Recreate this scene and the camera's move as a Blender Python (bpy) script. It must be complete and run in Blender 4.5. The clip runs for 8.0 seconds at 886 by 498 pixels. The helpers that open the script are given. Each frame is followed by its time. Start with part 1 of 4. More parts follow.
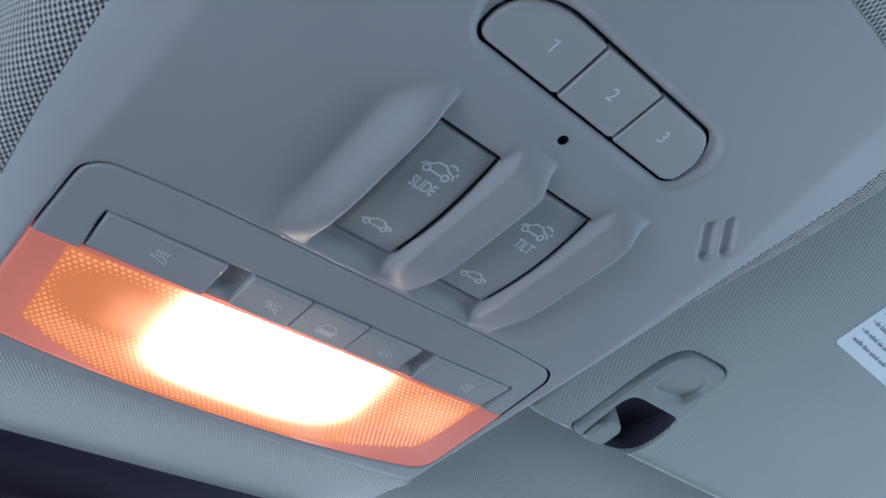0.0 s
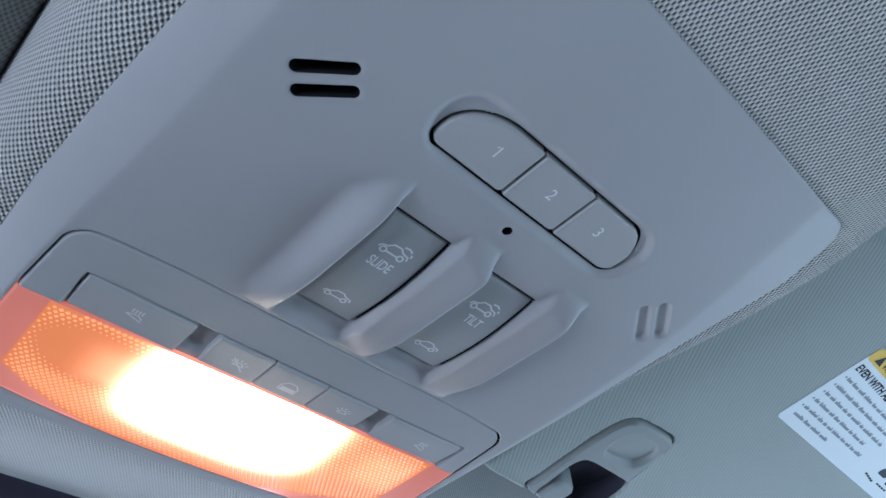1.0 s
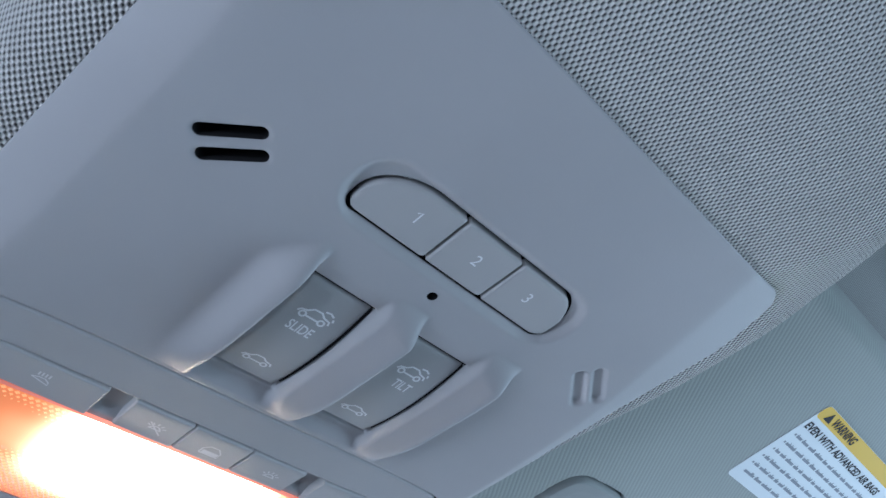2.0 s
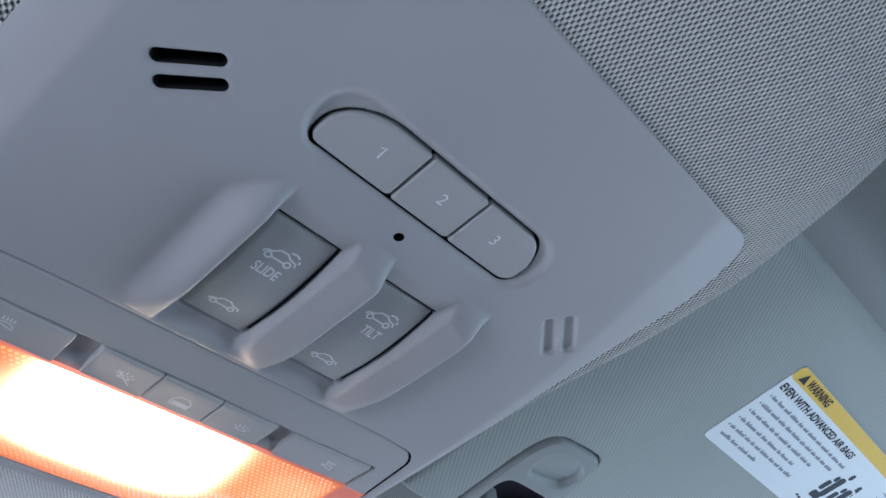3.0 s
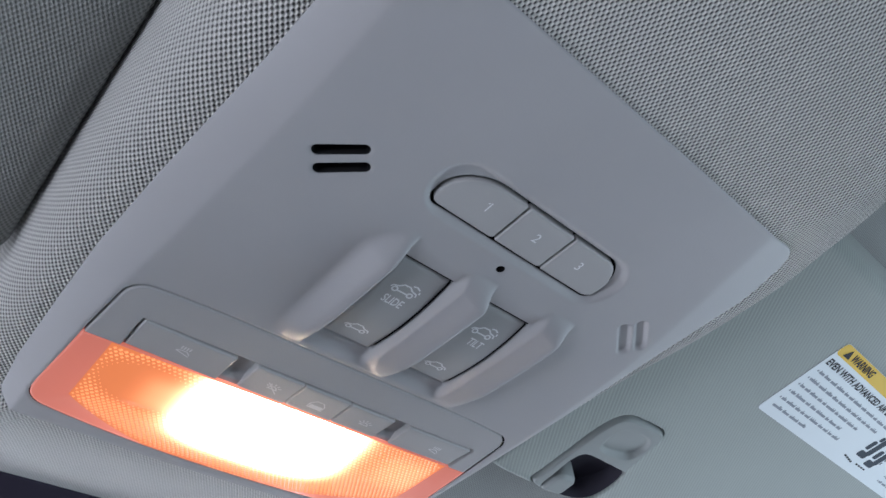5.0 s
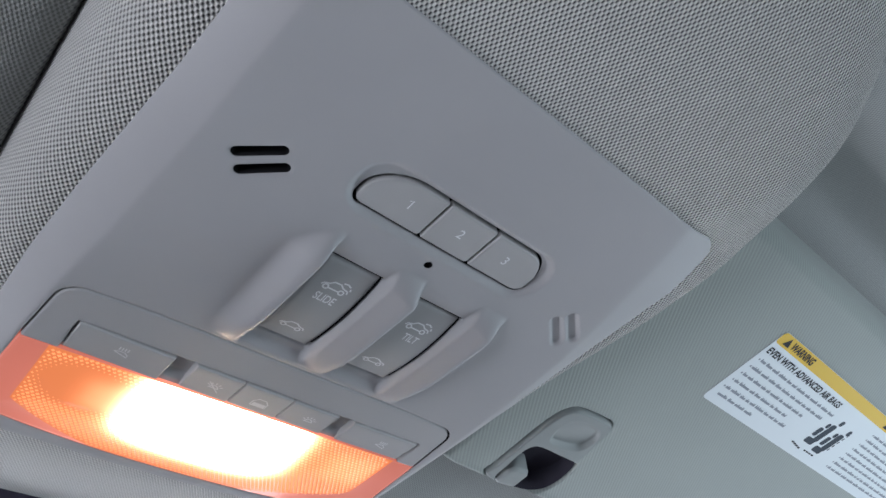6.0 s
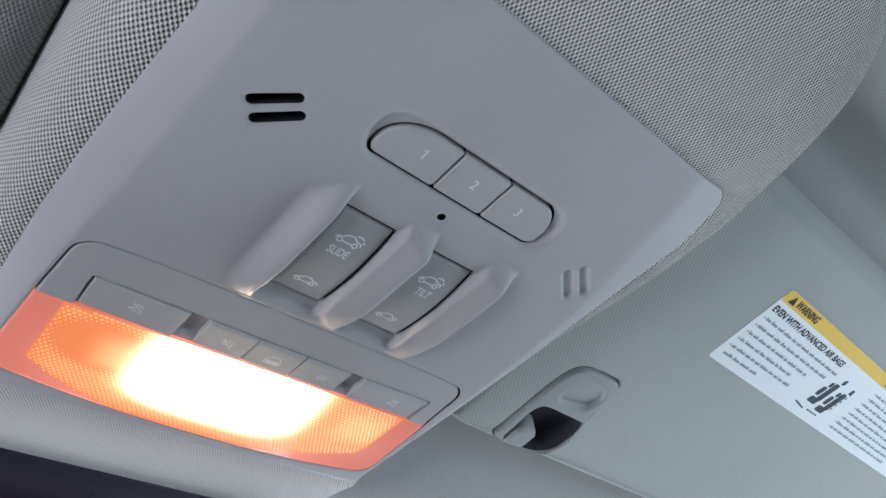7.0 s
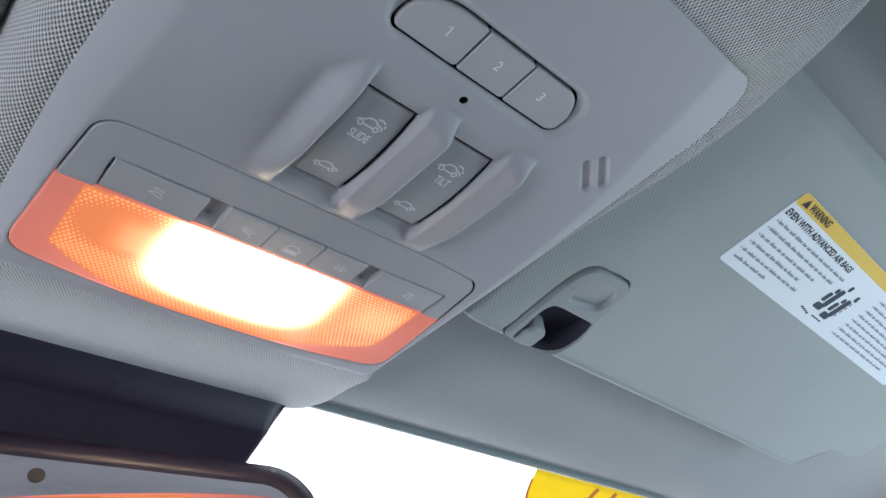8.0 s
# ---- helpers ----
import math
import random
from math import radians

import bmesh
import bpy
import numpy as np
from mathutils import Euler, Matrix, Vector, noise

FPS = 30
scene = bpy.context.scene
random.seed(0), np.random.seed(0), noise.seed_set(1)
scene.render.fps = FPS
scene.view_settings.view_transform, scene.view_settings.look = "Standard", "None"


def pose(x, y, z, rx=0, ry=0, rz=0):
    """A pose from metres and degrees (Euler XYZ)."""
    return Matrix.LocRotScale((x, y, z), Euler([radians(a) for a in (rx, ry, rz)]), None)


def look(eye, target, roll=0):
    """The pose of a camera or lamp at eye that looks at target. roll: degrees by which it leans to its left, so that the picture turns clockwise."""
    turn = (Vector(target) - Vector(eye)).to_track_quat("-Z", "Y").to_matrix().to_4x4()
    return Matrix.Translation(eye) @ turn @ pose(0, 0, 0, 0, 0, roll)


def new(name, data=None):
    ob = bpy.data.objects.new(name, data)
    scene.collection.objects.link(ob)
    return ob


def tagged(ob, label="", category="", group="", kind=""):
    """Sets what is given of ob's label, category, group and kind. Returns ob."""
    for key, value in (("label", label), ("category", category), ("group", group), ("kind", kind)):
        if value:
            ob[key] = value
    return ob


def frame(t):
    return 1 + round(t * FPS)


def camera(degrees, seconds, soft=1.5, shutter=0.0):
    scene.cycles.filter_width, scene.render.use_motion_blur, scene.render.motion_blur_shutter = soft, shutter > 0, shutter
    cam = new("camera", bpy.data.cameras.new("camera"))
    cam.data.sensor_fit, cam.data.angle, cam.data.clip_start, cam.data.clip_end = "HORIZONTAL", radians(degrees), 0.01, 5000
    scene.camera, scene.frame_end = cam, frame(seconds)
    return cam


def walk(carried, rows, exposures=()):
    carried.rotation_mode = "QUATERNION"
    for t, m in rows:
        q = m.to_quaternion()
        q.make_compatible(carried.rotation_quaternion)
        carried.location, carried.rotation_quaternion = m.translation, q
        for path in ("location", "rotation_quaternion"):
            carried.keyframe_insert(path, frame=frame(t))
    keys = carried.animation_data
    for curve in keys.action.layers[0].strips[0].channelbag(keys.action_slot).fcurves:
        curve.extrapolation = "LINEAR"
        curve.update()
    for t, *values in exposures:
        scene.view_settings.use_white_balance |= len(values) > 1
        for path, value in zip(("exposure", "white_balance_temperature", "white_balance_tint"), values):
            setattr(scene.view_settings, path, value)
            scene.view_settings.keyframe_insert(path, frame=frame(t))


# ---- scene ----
# ---- camera ----
cam = camera(64.4, 8.0)
PATH = [
    (0, (-0.0993, -0.0533, 1.1158), (0.0558, 0.0996, 1.3221), -5.93),
    (0.2, (-0.1004, -0.0569, 1.1170), (0.0524, 0.0960, 1.3249), -5.03),
    (0.5, (-0.1026, -0.0579, 1.1159), (0.0482, 0.0904, 1.3287), -4.55),
    (0.7, (-0.1066, -0.0617, 1.1137), (0.0451, 0.0844, 1.3273), -3.95),
    (1, (-0.1053, -0.0745, 1.1105), (0.0455, 0.0667, 1.3281), -4.11),
    (1.2, (-0.0970, -0.0878, 1.1196), (0.0544, 0.0487, 1.3397), -4.82),
    (2.3, (-0.0958, -0.0848, 1.1217), (0.0566, 0.0425, 1.3466), -5.68),
    (2.5, (-0.0922, -0.0817, 1.1189), (0.0614, 0.0453, 1.3432), -5.84),
    (2.7, (-0.0874, -0.0842, 1.1182), (0.0671, 0.0452, 1.3404), -5.24),
    (3, (-0.0844, -0.0836, 1.1129), (0.0709, 0.0440, 1.3357), -6.09),
    (3.2, (-0.0840, -0.0825, 1.1130), (0.0717, 0.0483, 1.3336), -5.60),
    (3.5, (-0.0794, -0.0857, 1.1100), (0.0775, 0.0451, 1.3297), -6.08),
    (3.7, (-0.0821, -0.0829, 1.1113), (0.0747, 0.0505, 1.3296), -5.84),
    (4, (-0.1016, -0.0807, 1.1096), (0.0515, 0.0555, 1.3287), -5.67),
    (4.2, (-0.1063, -0.0737, 1.1089), (0.0475, 0.0662, 1.3251), -5.41),
    (4.5, (-0.1160, -0.0765, 1.1001), (0.0378, 0.0666, 1.3143), -5.59),
    (4.7, (-0.1299, -0.0889, 1.1004), (0.0215, 0.0559, 1.3150), -5.57),
    (5.8, (-0.1161, -0.1081, 1.0879), (0.0381, 0.0369, 1.3006), -7.07),
    (6, (-0.1161, -0.1133, 1.0918), (0.0393, 0.0284, 1.3057), -8.11),
    (6.2, (-0.1150, -0.1141, 1.0948), (0.0413, 0.0295, 1.3068), -7.99),
    (6.5, (-0.1120, -0.1132, 1.0942), (0.0459, 0.0276, 1.3069), -9.03),
    (6.7, (-0.1121, -0.1065, 1.0893), (0.0458, 0.0397, 1.2984), -7.87),
    (7, (-0.1167, -0.1045, 1.0850), (0.0432, 0.0407, 1.2932), -8.76),
    (7.2, (-0.1146, -0.1005, 1.0811), (0.0458, 0.0488, 1.2860), -8.11),
    (7.5, (-0.1153, -0.1001, 1.0747), (0.0492, 0.0532, 1.2732), -8.11),
    (7.7, (-0.1119, -0.0962, 1.0763), (0.0554, 0.0612, 1.2693), -7.84),
    (8, (-0.1164, -0.0930, 1.0751), (0.0549, 0.0695, 1.2601), -7.34),
]
EXPOSURES = [(0, -0.26, 5350, 12), (1, -0.05, 5350, 12), (2.5, 0.02, 5350, 13), (3, -0.1, 5600, 16), (4, -0.1, 5800, 18), (4.5, -0.04, 5900, 17), (6, -0.03, 6250, 17), (7, 0.1, 6200, 17), (7.5, 0.1, 6150, 17), (8, 0.03, 6050, 16)]
walk(cam, [(t, look(eye, target, roll)) for t, eye, target, roll in PATH], EXPOSURES)

# ---- daylight: overcast sky, wide soft sun, windows of the car ----
world = bpy.data.worlds.new("overcast_sky")
scene.world = world
world.use_nodes = True
wn = world.node_tree
sky = wn.nodes.new("ShaderNodeTexSky")
sky.sky_type, sky.sun_disc = "NISHITA", False
sky.sun_elevation, sky.sun_rotation = radians(48), radians(200)
sky.air_density, sky.dust_density = 1.0, 4.0
wn.links.new(sky.outputs[0], wn.nodes["Background"].inputs[0])
wn.nodes["Background"].inputs[1].default_value = 0.09
sun = bpy.data.lights.new("sun", "SUN")
sun.energy, sun.angle, sun.color = 1.2, radians(14), (1.0, 0.97, 0.93)
sun_ob = new("sun", sun)
sun_ob.matrix_world = look((0, 0, 30), (8, -20, 2))


def window_light(name, centre, target, wide, high, watts, colour):
    lamp = bpy.data.lights.new(name, "AREA")
    lamp.shape, lamp.size, lamp.size_y, lamp.energy, lamp.color = "RECTANGLE", wide, high, watts, colour
    ob = new(name, lamp)
    ob.matrix_world = look(centre, target)
    return ob


window_light("window_daylight_driver", (-0.74, -0.10, 0.94), (0, 0.0, 1.16), 0.95, 0.24, 3.2, (0.87, 0.945, 1.0))
window_light("window_daylight_passenger", (0.74, -0.42, 0.97), (0, -0.3, 1.12), 1.0, 0.26, 4.6, (0.76, 0.95, 1.0))
window_light("windscreen_daylight", (-0.04, 0.78, 0.96), (-0.04, -0.1, 1.0), 0.9, 0.5, 6.5, (0.90, 0.95, 1.0))

# ---- helpers for building: lengths in millimetres, heights from the console's face ----
MM, FACE = 0.001, 1.25
ORIGINS = {}


def world_of(v):
    return Vector((v[0] * MM, v[1] * MM, v[2] * MM + FACE))


def thing(name, at, label, category, group="", kind=""):
    ob = new(name)
    ob.empty_display_size = 0.02
    ob.location = world_of(at)
    ORIGINS[ob] = ob.location.copy()
    return tagged(ob, label, category, group, kind)


def mesh_of(name, verts, faces, material, origin, smooth=True, uv=None):
    me = bpy.data.meshes.new(name)
    v = np.asarray(verts, float) * MM
    v[:, 2] += FACE
    v -= np.array(origin)
    me.from_pydata(v.tolist(), [], faces)
    me.materials.append(material)
    if smooth:
        me.polygons.foreach_set("use_smooth", np.ones(len(me.polygons), bool))
    if uv is not None:
        layer = me.uv_layers.new(name="UVMap")
        loops = np.zeros(len(me.loops), int)
        me.loops.foreach_get("vertex_index", loops)
        layer.data.foreach_set("uv", np.asarray(uv, float)[loops].ravel())
    me.update()
    return me


def part(name, geo, material, parent, label="", smooth=True, kind=""):
    """geo: verts, faces and maybe uv, in millimetres. One mesh object under a thing or under a part."""
    origin = ORIGINS[parent]
    ob = new(name, mesh_of(name, geo[0], geo[1], material, origin, smooth, geo[2] if len(geo) > 2 else None))
    ob.parent = parent
    ORIGINS[ob] = origin
    return tagged(ob, label, kind=kind)


def setting(name, geo, material, label, category, smooth=False):
    ob = new(name, mesh_of(name, geo[0], geo[1], material, Vector((0, 0, 0)), smooth, geo[2] if len(geo) > 2 else None))
    ORIGINS[ob] = Vector((0, 0, 0))
    return tagged(ob, label, category, kind="structure")


def sstep(a, b, x):
    t = np.clip((np.asarray(x, float) - a) / (b - a), 0, 1)
    return t * t * (3 - 2 * t)


def sd_box(x, y, cx, cy, hx, hy, r):
    dx, dy = np.abs(x - cx) - hx + r, np.abs(y - cy) - hy + r
    return np.hypot(np.maximum(dx, 0), np.maximum(dy, 0)) + np.minimum(np.maximum(dx, dy), 0) - r


def sd_capsule(x, y, ax, ay, bx, by, r):
    ux, uy = bx - ax, by - ay
    h = np.clip(((x - ax) * ux + (y - ay) * uy) / (ux * ux + uy * uy), 0, 1)
    return np.hypot(x - ax - h * ux, y - ay - h * uy) - r


def sheet(X, Y, Z, skirt=0.0, uv=None, close=False):
    """A grid of quads seen from below; skirt: walls that rise from its rim."""
    n, m = X.shape
    v = np.stack([X, Y, Z], -1).reshape(-1, 3)
    i = np.arange(n * m).reshape(n, m)
    if close:
        i = np.vstack([i, i[:1]])
    q = np.stack([i[:-1, :-1], i[:-1, 1:], i[1:, 1:], i[1:, :-1]], -1).reshape(-1, 4)
    faces = q.tolist()
    uvs = np.stack([X, Y], -1).reshape(-1, 2) if uv is None else np.asarray(uv).reshape(-1, 2)
    if skirt:
        ring = np.concatenate([i[0, :-1], i[:-1, -1], i[-1, :0:-1], i[:0:-1, 0]])
        top = v[ring] + [0, 0, skirt]
        k = np.arange(len(ring)) + len(v)
        faces += np.stack([ring, k, np.roll(k, -1), np.roll(ring, -1)], -1).tolist()
        v = np.vstack([v, top])
        uvs = np.vstack([uvs, uvs[ring]])
    return v, faces, uvs


def pad(x0, x1, y0, y1, radii, z_of, skirt, step=0.8, edge=0.7, drop=0.6, tall=1.0):
    """A key with rounded corners (radii: back left, back right, front right, front left) and softened rim; z_of(x, y) is its face."""
    def ticks(a, b, ra, rb):
        fa = a + ra * (1 - np.cos(np.linspace(0, np.pi / 2, 9)))
        fb = b - rb * (1 - np.cos(np.linspace(np.pi / 2, 0, 9)))
        mid = np.linspace(fa[-1], fb[0], max(3, int((fb[0] - fa[-1]) / step)))
        return np.concatenate([fa[:-1], mid, fb[1:]])

    bl, br, fr, fl = radii
    xs = ticks(x0, x1, max(bl, fl), max(br, fr))

    def trim(x, r_left, r_right):
        left, right = np.clip(r_left - (x - x0), 0, r_left), np.clip(r_right - (x1 - x), 0, r_right)
        return r_left - np.sqrt(r_left**2 - left**2) + r_right - np.sqrt(r_right**2 - right**2)

    lo, hi = y0 + tall * trim(xs, bl, br), y1 - trim(xs, fl, fr)
    v = np.concatenate([[0, 0.012, 0.03], np.linspace(0.06, 0.94, max(5, int((y1 - y0) / step))), [0.97, 0.988, 1]])
    X = np.repeat(xs[:, None], len(v), 1)
    Y = lo[:, None] + (hi - lo)[:, None] * v[None]
    d = np.minimum(np.minimum(Y - lo[:, None], hi[:, None] - Y), np.minimum(X - x0, x1 - X))
    Z = z_of(X, Y) + drop * (1 - np.clip(d / edge, 0, 1)) ** 2
    return sheet(X, Y, Z, skirt)


def box(x0, x1, y0, y1, z0, z1, bevel=0.0):
    bm = bmesh.new()
    bmesh.ops.create_cube(bm, size=1)
    for v in bm.verts:
        v.co = Vector(((x0 + x1) / 2 + v.co.x * (x1 - x0), (y0 + y1) / 2 + v.co.y * (y1 - y0), (z0 + z1) / 2 + v.co.z * (z1 - z0)))
    if bevel:
        bmesh.ops.bevel(bm, geom=bm.edges[:], offset=bevel, segments=3, profile=0.6, affect="EDGES")
    return from_bm(bm)


def from_bm(bm):
    bm.verts.index_update()
    geo = [tuple(v.co) for v in bm.verts], [[v.index for v in f.verts] for f in bm.faces]
    bm.free()
    return geo


def slab(points, z0, z1, bevel=0.0, segments=2):
    """A polygon in plan, drawn out from z0 to z1."""
    bm = bmesh.new()
    ring = [bm.verts.new((x, y, z0)) for x, y in points]
    f = bm.faces.new(ring)
    out = bmesh.ops.extrude_face_region(bm, geom=[f])
    for g in out["geom"]:
        if isinstance(g, bmesh.types.BMVert):
            g.co.z = z1
    bmesh.ops.recalc_face_normals(bm, faces=bm.faces[:])
    if bevel:
        es = [e for e in bm.edges if abs(e.verts[0].co.z - e.verts[1].co.z) < 1e-6]
        bmesh.ops.bevel(bm, geom=es, offset=bevel, segments=segments, profile=0.6, affect="EDGES")
    return from_bm(bm)


def cup(points, z0, z1):
    """A lining: walls along an outline, closed at the top."""
    n = len(points)
    verts = [(x, y, z0) for x, y in points] + [(x, y, z1) for x, y in points]
    return verts, [(k, k + n, (k + 1) % n + n, (k + 1) % n) for k in range(n)] + [list(range(n, 2 * n))]


def joined(pieces):
    verts, faces = [], []
    for vs, fs in pieces:
        k = len(verts)
        verts += list(vs)
        faces += [[i + k for i in f] for f in fs]
    return verts, faces


def strokes(lines, wide, z_of, thick=0.06):
    """Printed lines: ribbons along polylines on the face z_of, a little proud of it."""
    verts, faces = [], []
    for line in lines:
        p = np.array(line, float)
        t = np.gradient(p, axis=0)
        t /= np.maximum(np.linalg.norm(t, axis=1, keepdims=True), 1e-9)
        nrm = np.stack([-t[:, 1], t[:, 0]], -1) * wide / 2
        for side in (nrm, -nrm):
            for x, y in p + side:
                verts.append((x, y, float(z_of(np.array(x), np.array(y))) - thick))
        b = len(verts) - 2 * len(p)
        for k in range(len(p) - 1):
            faces.append((b + k, b + k + 1, b + len(p) + k + 1, b + len(p) + k))
    return verts, faces


def circle(cx, cy, r, n=14, a0=0.0, a1=360.0):
    return [(cx + r * math.cos(radians(a)), cy + r * math.sin(radians(a))) for a in np.linspace(a0, a1, n)]


def lettering(text, cx, cy, high, z_of, turn=0.0, squeeze=1.0, lift=0.06, bold=0.0):
    """Words read from below with the front of the car at their foot: centre, cap height in millimetres."""
    cu = bpy.data.curves.new("lettering", "FONT")
    cu.body, cu.size, cu.align_x, cu.align_y, cu.resolution_u = text, high / 0.7, "CENTER", "CENTER", 3
    cu.offset = bold * high
    tmp = bpy.data.objects.new("lettering_draft", cu)
    scene.collection.objects.link(tmp)
    me = bpy.data.meshes.new_from_object(tmp.evaluated_get(bpy.context.evaluated_depsgraph_get()))
    bpy.data.objects.remove(tmp)
    c, s = math.cos(radians(turn)), math.sin(radians(turn))
    verts = []
    for v in me.vertices:
        x, y = v.co.x * squeeze, -v.co.y
        x, y = cx + c * x - s * y, cy + s * x + c * y
        verts.append((x, y, float(z_of(np.array(x), np.array(y))) - lift))
    geo = verts, [list(p.vertices) for p in me.polygons]
    bpy.data.meshes.remove(me)
    return geo


# ---- materials ----
def material(name):
    m = bpy.data.materials.new(name)
    m.use_nodes = True
    return m, m.node_tree, m.node_tree.nodes["Principled BSDF"]


def node(tree, kind, **inputs):
    n = tree.nodes.new(kind)
    for k, v in inputs.items():
        n.inputs[k].default_value = v
    return n


def plastic(name, colour, rough, grain=1400.0, bump=0.12, tone=0.05):
    m, t, b = material(name)
    co = node(t, "ShaderNodeTexCoord")
    fine = node(t, "ShaderNodeTexNoise", Scale=grain, Detail=3.0)
    wide = node(t, "ShaderNodeTexNoise", Scale=28.0, Detail=4.0)
    for n in (fine, wide):
        t.links.new(co.outputs["Object"], n.inputs["Vector"])
    ramp = node(t, "ShaderNodeMapRange")
    ramp.inputs["To Min"].default_value, ramp.inputs["To Max"].default_value = 1 - tone, 1 + tone
    t.links.new(wide.outputs["Fac"], ramp.inputs["Value"])
    mix = node(t, "ShaderNodeMix")
    mix.data_type, mix.blend_type = "RGBA", "MULTIPLY"
    mix.inputs["Factor"].default_value = 1.0
    mix.inputs["A"].default_value = (*colour, 1)
    t.links.new(ramp.outputs["Result"], mix.inputs["B"])
    t.links.new(mix.outputs["Result"], b.inputs["Base Color"])
    b.inputs["Roughness"].default_value = rough
    bp = node(t, "ShaderNodeBump", Strength=bump, Distance=0.0003)
    t.links.new(fine.outputs["Fac"], bp.inputs["Height"])
    t.links.new(bp.outputs["Normal"], b.inputs["Normal"])
    return m


def maths(t, op, a, b=None):
    n = t.nodes.new("ShaderNodeMath")
    n.operation = op
    for k, v in enumerate((a, b)):
        if v is None:
            continue
        if isinstance(v, (int, float)):
            n.inputs[k].default_value = v
        else:
            t.links.new(v, n.inputs[k])
    return n.outputs[0]


def knit(name, colour, pitch, dark, bump, lean=0.6, twill=0.0, front_contrast=1.0, sheen=0.25):
    """Warp-knit cloth: staggered meshes with a small dark hole between them; coordinates in millimetres from the UV
    map. By position, towards the pod's front and outer edges, the pattern fades into a flat, darker tone; the front
    keeps a given share of it.
    """
    m, t, b = material(name)
    uv = node(t, "ShaderNodeUVMap")
    sep = node(t, "ShaderNodeSeparateXYZ")
    t.links.new(uv.outputs["UV"], sep.inputs[0])
    k = 2 * math.pi / pitch
    u = maths(t, "MULTIPLY", sep.outputs[0], k)
    v = maths(t, "MULTIPLY", sep.outputs[1], k * lean)
    a = maths(t, "ADD", u, v)
    c = maths(t, "SUBTRACT", u, v)
    wave = maths(t, "ADD", maths(t, "COSINE", a), maths(t, "MULTIPLY", maths(t, "COSINE", c), 1.0 - twill))
    holes = node(t, "ShaderNodeMapRange")
    holes.inputs["From Min"].default_value, holes.inputs["From Max"].default_value = -0.6, 1.25
    t.links.new(wave, holes.inputs["Value"])
    fuzz = node(t, "ShaderNodeTexNoise", Scale=2600.0, Detail=2.0)
    wide = node(t, "ShaderNodeTexNoise", Scale=14.0, Detail=4.0)
    co = node(t, "ShaderNodeTexCoord")
    for n in (fuzz, wide):
        t.links.new(co.outputs["Object"], n.inputs["Vector"])
    tone = maths(t, "ADD", maths(t, "MULTIPLY", wide.outputs["Fac"], 0.16), maths(t, "MULTIPLY", fuzz.outputs["Fac"], 0.2))
    tone = maths(t, "ADD", tone, 0.82)
    mix = node(t, "ShaderNodeMix")
    mix.data_type = "RGBA"
    mix.inputs["A"].default_value, mix.inputs["B"].default_value = (*colour, 1), (*[x * dark for x in colour], 1)
    # the flat tone 0.5 exceeds the pattern's mean, dimming those edges in the colour
    closed = node(t, "ShaderNodeMapRange")
    for key, value in (("From Min", 150), ("From Max", 190), ("To Min", 1.0), ("To Max", front_contrast)):
        closed.inputs[key].default_value = value
    t.links.new(sep.outputs[1], closed.inputs["Value"])
    outer = node(t, "ShaderNodeMapRange")
    for key, value in (("From Min", -94), ("From Max", -122), ("To Min", 1.0), ("To Max", 0.4)):
        outer.inputs[key].default_value = value
    t.links.new(sep.outputs[0], outer.inputs["Value"])
    drawn = maths(t, "MULTIPLY", closed.outputs["Result"], outer.outputs["Result"])
    t.links.new(maths(t, "ADD", maths(t, "MULTIPLY", maths(t, "SUBTRACT", holes.outputs["Result"], 0.5), drawn), 0.5), mix.inputs["Factor"])
    mul = node(t, "ShaderNodeMix")
    mul.data_type, mul.blend_type = "RGBA", "MULTIPLY"
    mul.inputs["Factor"].default_value = 1.0
    t.links.new(mix.outputs["Result"], mul.inputs["A"])
    t.links.new(tone, mul.inputs["B"])
    t.links.new(mul.outputs["Result"], b.inputs["Base Color"])
    b.inputs["Roughness"].default_value = 0.9
    b.inputs["Sheen Weight"].default_value = sheen
    b.inputs["Specular IOR Level"].default_value = 0.2
    h = maths(t, "ADD", maths(t, "MULTIPLY", maths(t, "MULTIPLY", wave, drawn), -0.5), maths(t, "MULTIPLY", fuzz.outputs["Fac"], 0.5))
    bp = node(t, "ShaderNodeBump", Strength=bump, Distance=0.0005)
    t.links.new(h, bp.inputs["Height"])
    t.links.new(bp.outputs["Normal"], b.inputs["Normal"])
    return m


def plain(name, colour, rough=0.6, metal=0.0):
    m, t, b = material(name)
    b.inputs["Base Color"].default_value, b.inputs["Roughness"].default_value, b.inputs["Metallic"].default_value = (*colour, 1), rough, metal
    return m


GREY_SHELL = plastic("grey_grained_plastic", (0.40, 0.40, 0.41), 0.54)
GREY_PANEL = plastic("mid_grey_plastic", (0.41, 0.41, 0.415), 0.48)
GREY_KEY = plastic("key_plastic", (0.43, 0.43, 0.43), 0.45)
DARK_KEY = plastic("switch_plastic", (0.385, 0.39, 0.39), 0.45)
BLACK = plastic("black_plastic", (0.012, 0.012, 0.016), 0.6)
# near-black that stands in for the shade inside gaps and openings
GAP_SHADE = plain("gap_shade_black", (0.004, 0.004, 0.006), 0.95)
COVER_DARK = plastic("dark_cover_plastic", (0.017, 0.012, 0.028), 0.45)
PRINT = plain("white_print", (0.80, 0.81, 0.82), 0.5)
# white print toned down to stand in for the lit lamp's glare
DIMMED_PRINT = plain("glare_dimmed_print", (0.71, 0.71, 0.715), 0.5)
